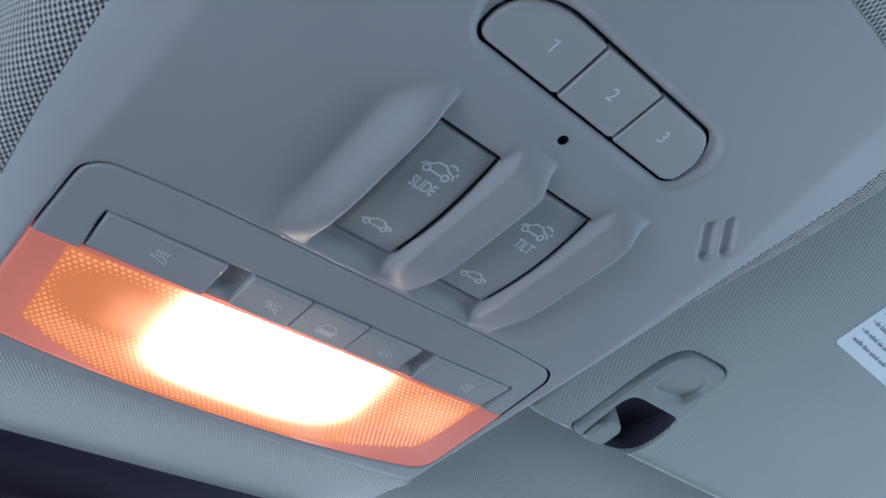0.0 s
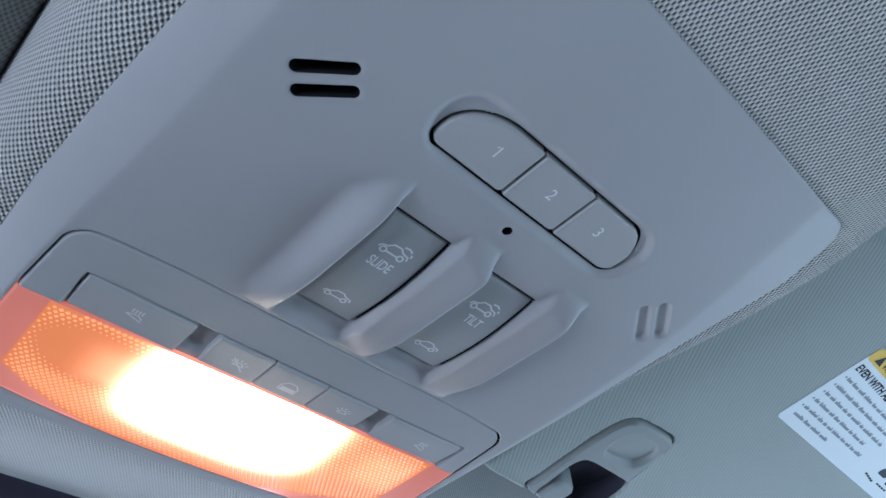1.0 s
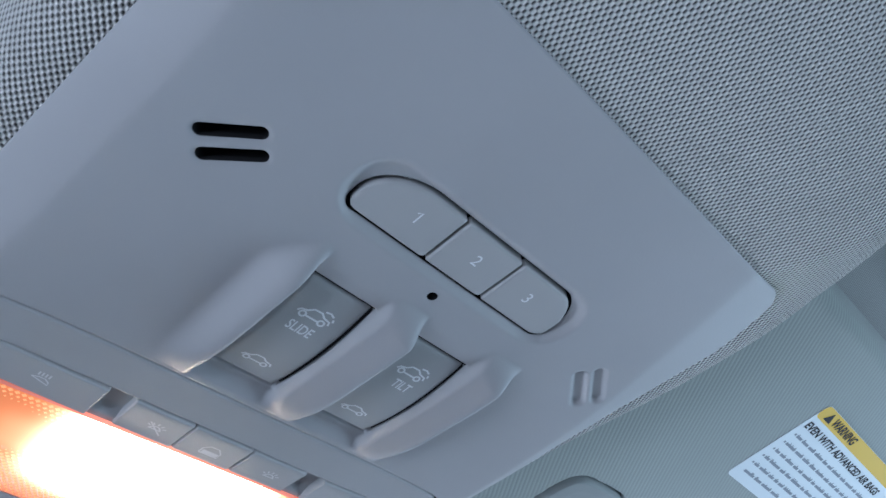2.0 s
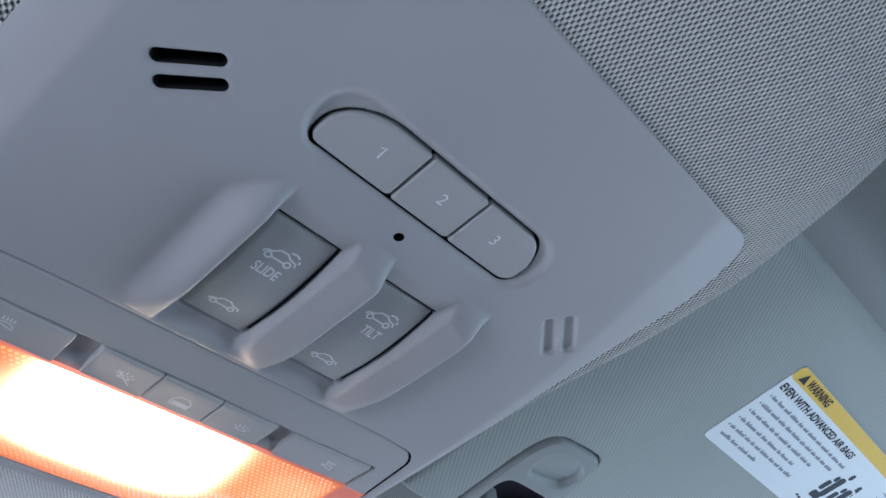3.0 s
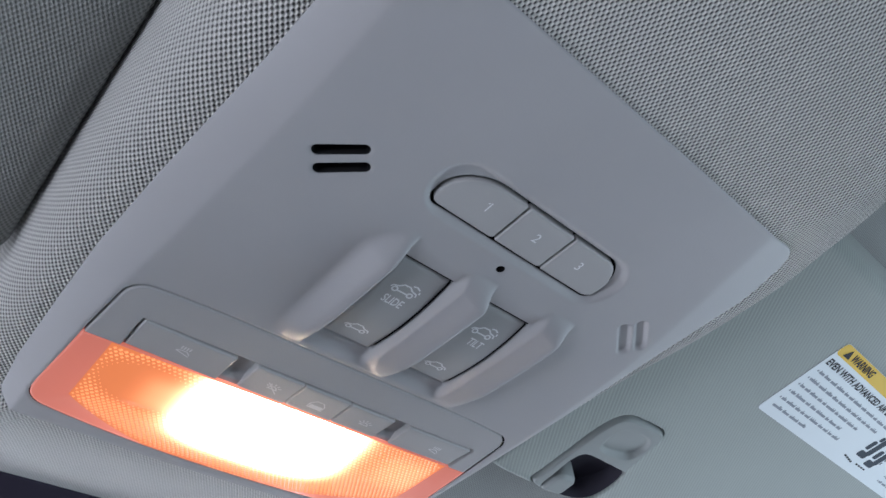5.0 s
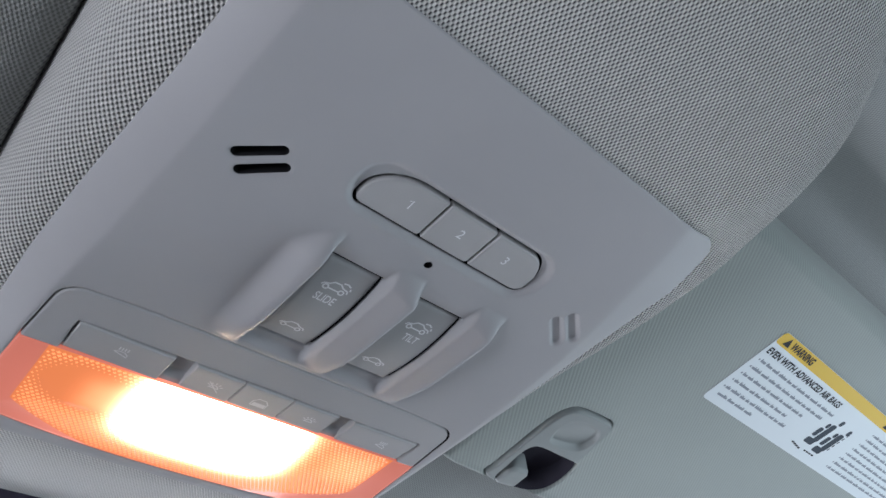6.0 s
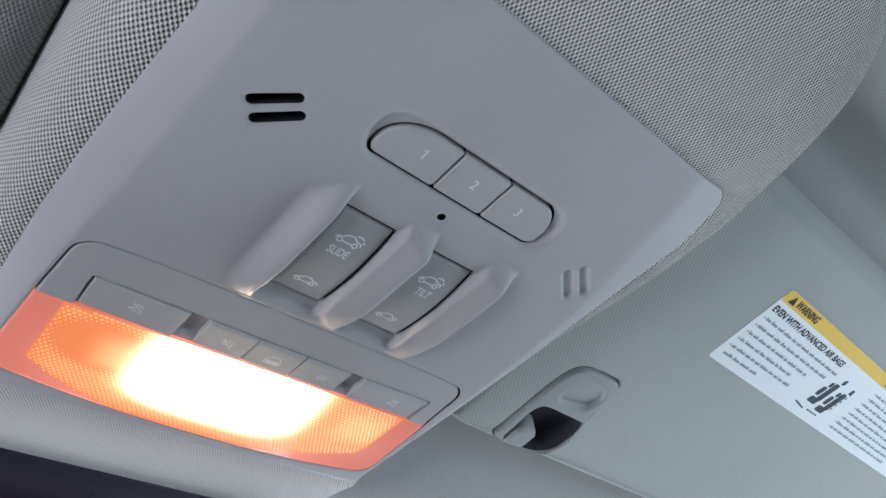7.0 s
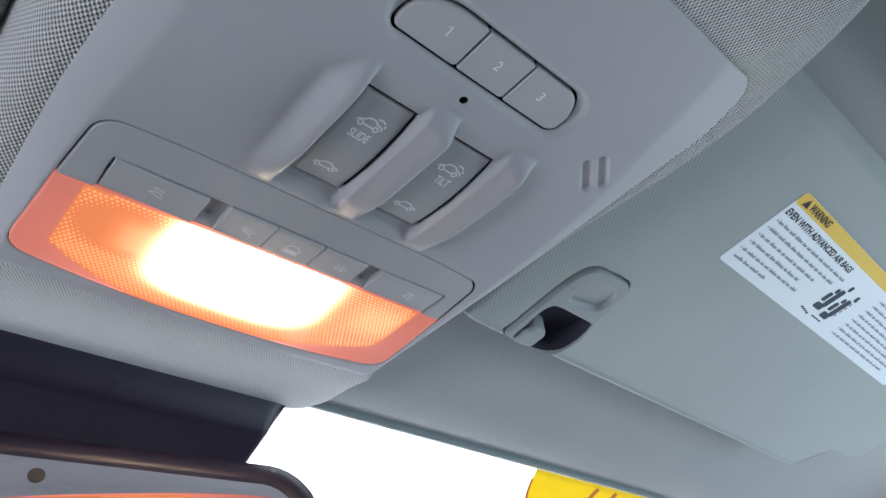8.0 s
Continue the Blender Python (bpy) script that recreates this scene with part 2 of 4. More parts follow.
KNIT = knit("light_grey_knit", (0.83, 0.82, 0.785), 1.38, 0.06, 1.0, front_contrast=0.2, sheen=0.5)
TWILL = knit("visor_twill", (0.345, 0.385, 0.365), 2.2, 0.80, 0.22, -0.7, 0.85)
# the pod's kind of knit in a darker colour, which paints in shade
SHADED_KNIT = knit("shaded_visor_knit", (0.42, 0.44, 0.42), 1.34, 0.15, 0.8)
POCKET = plain("pocket_dark", (0.028, 0.025, 0.04), 0.8)
LINER = knit("headliner_cloth", (0.45, 0.46, 0.45), 1.3, 0.6, 0.3)
TRIM = plastic("grey_trim_plastic", (0.40, 0.42, 0.42), 0.6)
CLIP = plastic("clip_plastic", (0.30, 0.325, 0.32), 0.6)
CARPET = plastic("dark_carpet", (0.10, 0.10, 0.105), 0.9, 500.0, 0.5, 0.2)
LABEL_WHITE = plain("label_white", (0.73, 0.79, 0.82), 0.6)
LABEL_YELLOW = plain("label_yellow", (0.74, 0.47, 0.012), 0.6)
INK_FINE = plain("label_fine_print", (0.27, 0.30, 0.34), 0.8)
INK = plain("label_ink", (0.015, 0.018, 0.025), 0.8)

# ---- the car's shell: headliner, rails, light-blocking rear panels, doors with window openings, windscreen, ground ----
def roof_z(y):
    y = np.asarray(y, float)
    near = 45 - 0.14 * y + 26 * (1 - sstep(120, 210, y)) * sstep(-135, -85, y) + 9 * (1 - sstep(-60, -20, y)) * sstep(-125, -85, y)
    return np.where(y > -135, near, 63.9 + 22 * (1 - np.exp((y + 135) / 160.0)))


def roof_sheet():
    xs = np.concatenate([np.linspace(-690, 690, 47)])
    ys = np.concatenate([np.linspace(-1700, -200, 20), np.linspace(-180, 223.5, 82)])
    X, Y = np.meshgrid(xs, ys, indexing="ij")
    Z = roof_z(Y) - 45 * np.clip((np.abs(X) - 420) / 270.0, 0, 1) ** 2
    Z += 3 * sstep(214, 223.5, Y)
    lower = sheet(X, Y, Z)
    return lower


setting("ceiling", roof_sheet(), LINER, "pale grey woven headliner cloth under the car roof", "headliner", True)
setting("roof_panel", box(-740, 740, -1750, 232, 100, 118), TRIM, "plain roof panel above the headliner", "roof")
setting("roof_front_rail", slab([(-740, 224), (740, 224), (740, 236), (-740, 236)], 19, 100), TRIM, "plain front roof rail over the windscreen", "roof rail")

for side, word in ((-1, "driver"), (1, "passenger")):
    lo, hi = sorted((side * 700, side * 740))
    setting("wall_" + word + "_rail", box(lo, hi, -1750, 236, -40, 100), TRIM, "plain grey roof rail above the door windows", "roof rail")
    setting("wall_" + word + "_door", box(lo, hi, -1750, 900, -1000, -430), CARPET, "plain dark lower door panel", "door panel")
    # unseen panel added to keep side light off the console's rear
    setting("wall_" + word + "_light_block", box(lo, hi, -1750, -900, -430, -40), TRIM, "unseen grey panel added to shut out rear side light", "side panel")
setting("wall_rear", box(-740, 740, -1790, -1750, -1000, 100), CARPET, "plain dark rear wall of the cabin", "wall")
setting("floor", box(-740, 740, -1790, 1700, -1060, -1000), CARPET, "dark cabin floor carpet", "floor")
setting("wall_dashboard", box(-740, 740, 860, 1700, -1000, -360), CARPET, "plain dark dashboard and bulkhead", "dashboard")

# windscreen: slopes down and forward from the front edge of the headliner
WS_SLOPE = 0.53


def ws_z(y):
    return 13 - WS_SLOPE * (y - 222)


def glass(name, tint, rough=0.0):
    m, t, b = material(name)
    b.inputs["Base Color"].default_value = (*tint, 1)
    b.inputs["Roughness"].default_value = rough
    b.inputs["IOR"].default_value = 1.45
    b.inputs["Transmission Weight"].default_value = 1.0
    return m


WS_GLASS = glass("windscreen_glass", (0.97, 1.0, 0.98))
ys = np.linspace(224, 960, 24)
X, Y = np.meshgrid(np.linspace(-720, 720, 30), ys, indexing="ij")
v0, f0, _ = sheet(X, Y, ws_z(Y) + 4.6)
v1, f1, _ = sheet(X, Y, ws_z(Y) + 0.6)
n0 = len(v0)
pane = new("window_1", mesh_of("window_1", np.vstack([v0, v1]), [f[::-1] for f in f0] + [[i + n0 for i in f] for f in f1], WS_GLASS, Vector((0, 0, 0))))
tagged(pane, "clear sloping windscreen glass", "windscreen", kind="structure")
pane.visible_shadow = False
SEAL = plastic("windscreen_seal", (0.16, 0.20, 0.20), 0.5)
xs = np.linspace(-700, 700, 60)
seal_rows = [(222.3, 18), (222.5, 13.4), (223.0, 12.5), (223.7, 12.2), (224.4, 12.3), (224.6, 16)]
X = np.repeat(xs[:, None], len(seal_rows), 1)
Y = np.repeat(np.array([[r[0] for r in seal_rows]]), len(xs), 0)
Z = np.repeat(np.array([[r[1] for r in seal_rows]]), len(xs), 0)
setting("trim", sheet(X, Y, Z), SEAL, "thin dark rubber seal along the windscreen's upper edge", "seal", True)

# ground outside, light concrete out to the horizon
m, t, b = material("light_concrete")
co = node(t, "ShaderNodeTexCoord")
n1 = node(t, "ShaderNodeTexNoise", Scale=0.6, Detail=8.0)
t.links.new(co.outputs["Object"], n1.inputs["Vector"])
ramp = node(t, "ShaderNodeValToRGB")
ramp.color_ramp.elements[0].color, ramp.color_ramp.elements[1].color = (0.30, 0.29, 0.28, 1), (0.44, 0.43, 0.41, 1)
t.links.new(n1.outputs["Fac"], ramp.inputs["Fac"])
t.links.new(ramp.outputs["Color"], b.inputs["Base Color"])
b.inputs["Roughness"].default_value = 0.85
CONCRETE = m
setting("ground", ([(-9e5, -9e5, -1250), (9e5, -9e5, -1250), (9e5, 9e5, -1250), (-9e5, 9e5, -1250)], [(0, 1, 2, 3)]), CONCRETE, "light concrete ground outside the car", "ground")

# bright hazy sky low over the ground, far in front of the car
m, t, b = material("bright_haze")
em = node(t, "ShaderNodeEmission", Strength=3.0)
em.inputs["Color"].default_value = (0.96, 0.98, 1.0, 1)
t.links.new(em.outputs[0], t.nodes["Material Output"].inputs["Surface"])
setting("backdrop", ([(-2.2e5, 1.5e5, -1250), (2.2e5, 1.5e5, -1250), (2.2e5, 1.2e5, 2.4e5), (-2.2e5, 1.2e5, 2.4e5)], [(0, 1, 2, 3)]), m, "bright white hazy sky far beyond the windscreen", "sky")

# ---- overhead console ----
def crown(x, y=0):
    return 1.2 * (x / 85.0) ** 2


def mid_x(y):
    return -5.4 + 0.012 * y


HW_Y, HW_X = [-64, -34, -12, 8, 38, 72, 100, 140, 160, 176], [86.0, 86.6, 87.8, 89.6, 92.2, 94.4, 94.6, 94.5, 93, 90]


HR_Y, HR_X = [-64, -52, -44, -36, 0, 25, 50, 80, 115, 140, 160, 176], [88.2, 90.2, 92.6, 94.2, 95.0, 96.0, 97.2, 97.4, 97.0, 96, 94, 91]


def half_width(y, right=False):
    """From the middle line to the shell's edge; the flank towards the passenger is wider at the rear."""
    return np.where(right, np.interp(y, HR_Y, HR_X), np.interp(y, HW_Y, HW_X))


IN_Y, IN_X = [-64, -20, 0, 46, 72, 110, 176], [73.5, 75.0, 76, 79.5, 82.6, 85.2, 87]


IR_Y, IR_X = [-64, -52, -38, -19, -4, 11, 46, 72, 110, 176], [64.5, 68.2, 71.6, 76.4, 79.8, 82.6, 86.0, 87.4, 88.4, 89]


def inner_width(y, right=False):
    return np.where(right, np.interp(y, IR_Y, IR_X), np.interp(y, IN_Y, IN_X))


PW_Y, PW_X = [66, 76, 107, 140, 160], [80.7, 81.6, 84.2, 86.2, 86.4]


def panel_half(y):
    return np.interp(y, PW_Y, PW_X)


def panel_back(x):
    return 69.4 - 0.008 * x + 3.6 * np.abs((x + 2.5) / 83.0) ** 4


def lens_front(x):
    return 158.5 - 6.5 * np.abs((x + 4) / 86.0) ** 2.5


def sd_panel(x, y, grow=0.0, r=7.0):
    yb, yf = panel_back(x), lens_front(x)
    dx = np.abs(x - mid_x(y) - 0.6) - panel_half(y) - grow + r
    dy = np.abs(y - (yb + yf) / 2) - (yf - yb) / 2 - grow + r
    return np.hypot(np.maximum(dx, 0), np.maximum(dy, 0)) + np.minimum(np.maximum(dx, dy), 0) - r


SLOTS = [((61.2, -10.3), (70.9, -2.4)), ((57.7, -5.7), (67.2, 2.4))]


def sd_keys(x, y, g):
    """Outline of the row of three keys, grown by g: tall rounded corners at the rear, small ones at the front."""
    dx = np.abs(x + 0.6) - 34.9 - g
    d = np.maximum(dx, np.maximum(-23.1 - g - y, y + 7.15 - g))
    left = x < 0
    front = np.where(left, 2.6, 4.2)
    for rx, ry, dy in ((np.where(left, 16.0, 7.6), np.where(left, 11.2, 11.4), (-23.1 + np.where(left, 11.2, 11.4)) - y), (front, front, y - (-7.15 - front))):
        cx = np.abs(x + 0.6) - (34.9 - rx)
        corner = (np.hypot(np.maximum(cx, 0) / (rx + g), np.maximum(dy, 0) / (ry + g)) - 1) * (rx + g)
        d = np.where((cx > 0) & (dy > 0), corner, d)
    return d


def along(y, rear, front, swell=11.0):
    """Height of a finger guard along the car, 0 to 1: it swells softly from the rear, arches and ends in a blunt foot in front."""
    up = sstep(rear, rear + swell, y) ** 0.75
    down = np.clip((y - 22) / (front - 22), 0, 1)
    return up * (1 - down**5.5) ** 0.8 * (1 - 0.22 * down)


def guard_outer(x, y):
    """Guard beside the first switch: a broad swelling flank that ends in a sharp crest over the switch."""
    crest = -31.0 - 1.0 * sstep(44, 66, y)
    wide = 3.0 + 8.4 * sstep(2, 17, y) - 2.0 * sstep(58, 67, y)
    u = np.clip(1 + (x - crest) / wide, 0, 1)
    flank = (u * u * (3 - 2 * u)) ** 1.1
    wall = 1 - np.clip((x - crest) / 2.4, 0, 1) ** 2.2
    return 6.0 * along(y, 3.2, 67.2, 13.0) * np.where(x < crest, flank, wall)


def guard_middle(x, y):
    """Guard between the switches: a long slanting face, a narrow crest and a steep wall over the second switch."""
    crest = 4.4 - 1.8 * sstep(48, 66, y) - 2.4 * sstep(15.5, 6.5, y)
    u = np.clip((x + 7.0) / (crest + 7.0), 0, 1)
    low = 0.40 * sstep(0.0, 0.28, u) + 0.60 * sstep(0.1, 1.0, u)
    wall = 1 - np.clip((x - crest) / 3.2, 0, 1) ** 3
    return 6.2 * along(y, 5.2, 66.8, 9.0) * np.where(x < crest, low, wall)


def guard_inner(x, y):
    """Guard beside the second switch: a hollow wall towards the switch, a round crest and a soft outer fall."""
    crest = 39.0 - 2.4 * sstep(46, 66, y) - 1.2 * sstep(18, 6, y)
    u = np.clip((x - 28.4) / (crest - 28.4), 0, 1)
    low = 0.40 * sstep(0.0, 0.28, u) + 0.60 * sstep(0.1, 1.0, u)
    w = np.clip((x - crest) / 3.4, 0, 1)
    wall = 0.8 * (1 - w**2.6) + 0.2 * (1 - w) ** 2 * (1 + 2 * w)
    return 5.7 * along(y, 3.2, 67.0, 9.5) * np.where(x < crest, low, wall)


def housing_back(q):
    """The rear edge, with its rounded corners; q: 0 at the middle, 1 at the side."""
    c = np.clip((q - 0.875) / 0.125, 0, 1)
    return -63.5 + 1.2 * q**3 + 11.5 * (1 - np.sqrt(1 - 0.995 * c * c))


SWITCH_X = (-17.4, 17.8)


def housing_z(x, y):
    z = crown(x)
    # sloping flanks and front edge
    east = x > mid_x(y)
    inner, outer = inner_width(y, east), half_width(y, east)
    d = (np.abs(x - mid_x(y)) - inner) / (outer - inner)
    z = z + np.where(east, 6.2, 6.0) * 0.5 * (d + np.sqrt(d * d + np.where(east, 0.01, 0.008))) * (1 + np.where(east, 0.13, 0.1) * np.clip(d, 0, 1) ** 3)
    z = z + 7.0 * sstep(161, 176, y)
    # finger guards; the face dips behind the switches and stays low in front of them
    guards = guard_outer(x, y) + guard_middle(x, y) + guard_inner(x, y)
    bay = 1 - sstep(-1.5, 1.0, sd_box(x, y, 0.0, 37.0, 30.5, 29.6, 2.0))
    dip = bay * (0.7 * sstep(7.5, 14.0, y) + 1.5 * sstep(50, 57, y)) * (1 - sstep(61.5, 66.6, y))
    z = z + dip * (1 - np.clip(guards / 2.0, 0, 1)) - guards
    # switch wells
    for cx in SWITCH_X:
        well = sd_box(x, y, cx, 36.4, 10.9, 22.6, 1.2)
        z = z + 3.2 * (1 - sstep(-0.5, 0.15, well))
    # dished bezel and well of the three keys
    dish = sd_box(x, y, -1.0, -15.2, 39.9, 11.6, 10.8)
    z = z + 2.0 * (1 - sstep(-2.9, 0.1, dish))
    z = z + 0.4 * (1 - sstep(0.0, 0.5, sd_keys(x, y, 1.0)))
    # grille slots: open on one side, blind on the other
    for (ax, ay), (bx, by) in SLOTS:
        z = z + 0.45 * (1 - sstep(0.0, 0.9, sd_capsule(x, y, 0.6 - ax, ay + 0.6, 0.6 - bx, by + 0.6, 1.6)))
        z = z + 1.5 * (1 - sstep(-1.0, 0.3, sd_capsule(x, y, ax - 0.9, ay + 0.2, bx - 0.9, by + 0.2, 2.35)))
    z = z + 0.3 * (1 - sstep(0.0, 0.6, np.hypot(x, y) - 1.45))
    # well of the lamp panel
    z = z + 0.4 * (1 - sstep(0.0, 0.6, sd_panel(x, y, 0.6 - 0.3 * sstep(100, 112, y))))
    return z


console = thing("overhead_console", (0, 50, 12), "light grey plastic overhead console with switches and lit dome lamp", "overhead console")
u = np.linspace(-1, 1, 341)
v = np.linspace(0, 1, 431)
U, V = np.meshgrid(u, v, indexing="ij")
back, front = housing_back(np.abs(U)), 176 - 13 * np.abs(U) ** 4
Y = back + (front - back) * V
X = mid_x(Y) + U * half_width(Y, U > 0)
# slots, microphone hole and the openings for keys and lamp are cut clean through: grid points beside a rim are drawn onto it
gone = np.zeros(X.shape, int)


def cut_through(outline):
    global X, Y, gone
    d = outline(X, Y)
    e = 0.01
    gx, gy = (outline(X + e, Y) - d) / e, (outline(X, Y + e) - d) / e
    g2 = np.maximum(gx * gx + gy * gy, 0.3)
    gx, gy = gx / g2, gy / g2
    near = np.abs(d) < 0.43
    X, Y = np.where(near, X - d * gx, X), np.where(near, Y - d * gy, Y)
    gone = np.where(near, np.maximum(gone, 1), np.where(d < 0, 2, gone))


for (ax, ay), (bx, by) in SLOTS:
    cut_through(lambda x, y: sd_capsule(x, y, 0.6 - ax, ay + 0.6, 0.6 - bx, by + 0.6, 1.6))
cut_through(lambda x, y: np.hypot(x, y) - 1.45)
cut_through(lambda x, y: sd_keys(x, y, 1.0))
cut_through(lambda x, y: sd_panel(x, y, 0.6 - 0.3 * sstep(100, 112, y)))
shell = sheet(X, Y, housing_z(X, Y), 6.0)
flags = np.concatenate([gone.ravel(), np.zeros(len(shell[0]) - gone.size, int)])
fa = flags[np.array(shell[1])]
keep = ~((fa > 0).all(1))
housing = part("housing", (shell[0], np.array(shell[1])[keep].tolist(), shell[2]), GREY_SHELL, console, "light grey fine-grained plastic shell")

# black lining that stands in for the dark inside the open slots and the hole
for (ax, ay), (bx, by) in SLOTS:
    a = math.degrees(math.atan2(by - ay, -(bx - ax)))
    pts = circle(0.6 - ax, ay + 0.6, 1.65, 12, a + 90, a + 270) + circle(0.6 - bx, by + 0.6, 1.65, 12, a - 90, a + 90)
    part("slot_lining", cup(pts, float(crown(ax)) + 0.5, float(crown(ax)) + 6.0), GAP_SHADE, console, "black lining for the dark inside an open slot", False)
part("hole_lining", cup(circle(0, 0, 1.5, 25)[:-1], 0.4, 5.0), GAP_SHADE, console, "black lining for the dark inside the small round hole", False)

# black sheets in the wells, which paint in the shade of the gaps
part("lamp_well_floor", slab([(-90, 66), (84, 66), (84, 160), (-94, 160)], 5.6, 6.6), GAP_SHADE, console, "black sheet for the shaded gap under the lamp panel", False)
part("key_well_floor", slab([(-37.5, -25.8), (36.3, -25.8), (36.3, -5.2), (-37.5, -5.2)], 4.2, 5.2), GAP_SHADE, console, "black sheet for the shaded gap under the keys", False)
for cx in SWITCH_X:
    part("switch_well_floor", slab([(cx - 10.7, 13.0), (cx + 10.7, 13.0), (cx + 10.7, 55.0), (cx - 10.7, 55.0)], 2.8, 3.6), GAP_SHADE, console, "black sheet for the shaded gap under a rocker switch", False)

# three keys in the dished bezel
KEY_X = [(-35.5, -10.75), (-9.85, 9.75), (10.65, 34.3)]
for n, (x0, x1) in enumerate(KEY_X):
    radii = (16.0 if n == 0 else 0.7, 7.6 if n == 2 else 0.7, 4.2 if n == 2 else 1.6, 2.6 if n == 0 else 0.7)
    key = part("key", pad(x0, x1, -23.1, -7.15, radii, lambda x, y: crown(x) + 1.0 + 0 * y, 4.0, tall=0.70 if n == 0 else 1.5), GREY_KEY, console, "pale grey push key")
    cx = (x0 + x1) / 2 + (2.6, 0, -2.6)[n]
    if n == 0:
        figure = strokes([[(cx - 0.9, -16.7), (cx + 0.2, -17.5), (cx + 0.2, -13.9)]], 0.45, lambda x, y: crown(x) + 1.0)
    else:
        figure = lettering(str(n + 1), cx, -15.7, 3.5, lambda x, y: crown(x) + 1.0, 0, 0.95, 0.06, 0.004)
    part("numeral", figure, PRINT, key, "white printed numeral", False)


# two rocker switches for the sunroof
def rocker_z(x, y):
    return 1.5 - 2.3 * (1 - ((y - 36) / 22.0) ** 2) + 0 * x


def car_icon(cx, cy, w, opened):
    s = w / 10.0
    body = [(-5, 1.2), (-4.4, 0.2), (-2.6, -0.3), (-1.2, -1.6), (1.2, -1.7), (2.6, -0.6), (4.6, -0.2), (5, 1.0)]
    lines = [[(cx + x * s, cy + y * s) for x, y in body]]
    for wx in (-3.1, 3.0):
        lines.append(circle(cx + wx * s, cy + 1.4 * s, 0.95 * s, 12))
    lines.append([(cx - 2.1 * s, cy + 1.5 * s), (cx + 2.0 * s, cy + 1.5 * s)])
    if opened:
        lines.append([(cx + 1.6 * s, cy - 2.6 * s), (cx + 3.2 * s, cy - 2.9 * s), (cx + 4.6 * s, cy - 2.2 * s)])
        lines.append([(cx + 5.0 * s, cy - 1.6 * s), (cx + 5.4 * s, cy - 0.6 * s)])
    return lines


for cx, word in zip(SWITCH_X, ("SLIDE", "TILT")):
    rocker = part("rocker_switch", pad(cx - 10.2, cx + 9.9, 14.6, 58.2, (0.9, 0.9, 0.9, 0.9), rocker_z, 6.0, 0.8, 1.3, 1.5), DARK_KEY, console, "darker grey sunroof rocker switch marked " + word)
    # black strips that draw the gap's shade along and behind the switch
    edge = strokes([[(cx + 10.25, 15.4 + 2.0 * k) for k in range(21)]], 0.9, lambda x, y: rocker_z(x, y) + 1.15)
    part("gap_shade_strip", joined([edge, box(cx - 9.6, cx + 10.5, 13.1, 14.55, 1.75, 3.0)]), GAP_SHADE, rocker, "black strips painted as the shaded gap beside the switch", False)
    part("lettering", lettering(word, cx + (-0.9 if word == "SLIDE" else 0.7), 31.4, 3.5, rocker_z, 0, 0.64, 0.06, 0.022), PRINT, rocker, "white printed word", False)
    part("open_roof_symbol", strokes(car_icon(cx - 0.8, 25.0, 9.8, True), 0.6, rocker_z), PRINT, rocker, "white outline of a car with open roof", False)
    part("closed_roof_symbol", strokes(car_icon(cx - 1.5, 49.0, 9.2, False), 0.6, rocker_z), PRINT, rocker, "white outline of a car", False)

# lamp panel with its row of keys
def row_front(x):
    return 102.2 + 1.6 * (x / 80.0) ** 2 - 0.012 * x


ROW = [(-74.6, -40.9), (-33.2, -13.65), (-13.45, 7.2), (7.45, 28.5), (36.0, 69.6)]


def row_shift(x):
    return np.where(x < 0, 1.7, 0.3) * (x / 75.0) ** 2


def panel_z(x, y):
    z = crown(x) + 0.2
    d = sd_panel(x, y)
    z = z + 0.9 * (1 - np.clip(-d / 0.8, 0, 1)) ** 2
    row = sd_box(x, y - row_shift(x), -2.4, 96.25, 73.1, 10.5, 1.2)
    well = 1 - sstep(-0.45, 0.1, row)
    return z + 3.2 * well * (1 - 0.6 * sstep(96, 101, y))


U, V = np.meshgrid(np.linspace(-1, 1, 321), np.linspace(0, 1, 85), indexing="ij")
PX = -2.6 + U * 82.2
r = 7.0
cut = r - np.sqrt(np.maximum(r * r - np.clip(np.abs(PX + 2.6) - (82.2 - r), 0, r) ** 2, 0))
back = panel_back(PX) + cut
Y = back + (row_front(PX) - back) * V
X = mid_x(Y) + 0.6 + U * panel_half(Y)
panel = part("lamp_panel", sheet(X, Y, panel_z(X, Y), 5.0), GREY_PANEL, console, "mid grey plastic strip holding the lamp keys")


def key_face(x, y):
    return crown(x) + 0.5 - 0.5 * sstep(101, 87, y)


def lamp_icon(cx, cy):
    lines = [circle(cx, cy + 0.6, 1.6, 10, 180, 360), [(cx - 2.1, cy + 0.7), (cx + 2.1, cy + 0.7)]]
    for a in (-150, -120, -90, -60, -30):
        c, s = math.cos(radians(a)), math.sin(radians(a))
        lines.append([(cx + 2.3 * c, cy + 0.6 + 2.3 * s), (cx + 3.5 * c, cy + 0.6 + 3.5 * s)])
    return lines


def reading_icon(cx, cy):
    """A lamp bowl, slightly turned, with four rays."""
    bowl = [(-2.6, 0.2), (2.6, 1.9), (2.2, 0.5), (1.0, -0.6), (-0.8, -0.6), (-2.6, 0.2)]
    lines = [[(cx + x, cy + y) for x, y in bowl]]
    for k in range(4):
        lines.append([(cx - 1.4 + 1.0 * k, cy - 1.3), (cx - 1.4 + 1.0 * k, cy - 3.2)])
    return lines


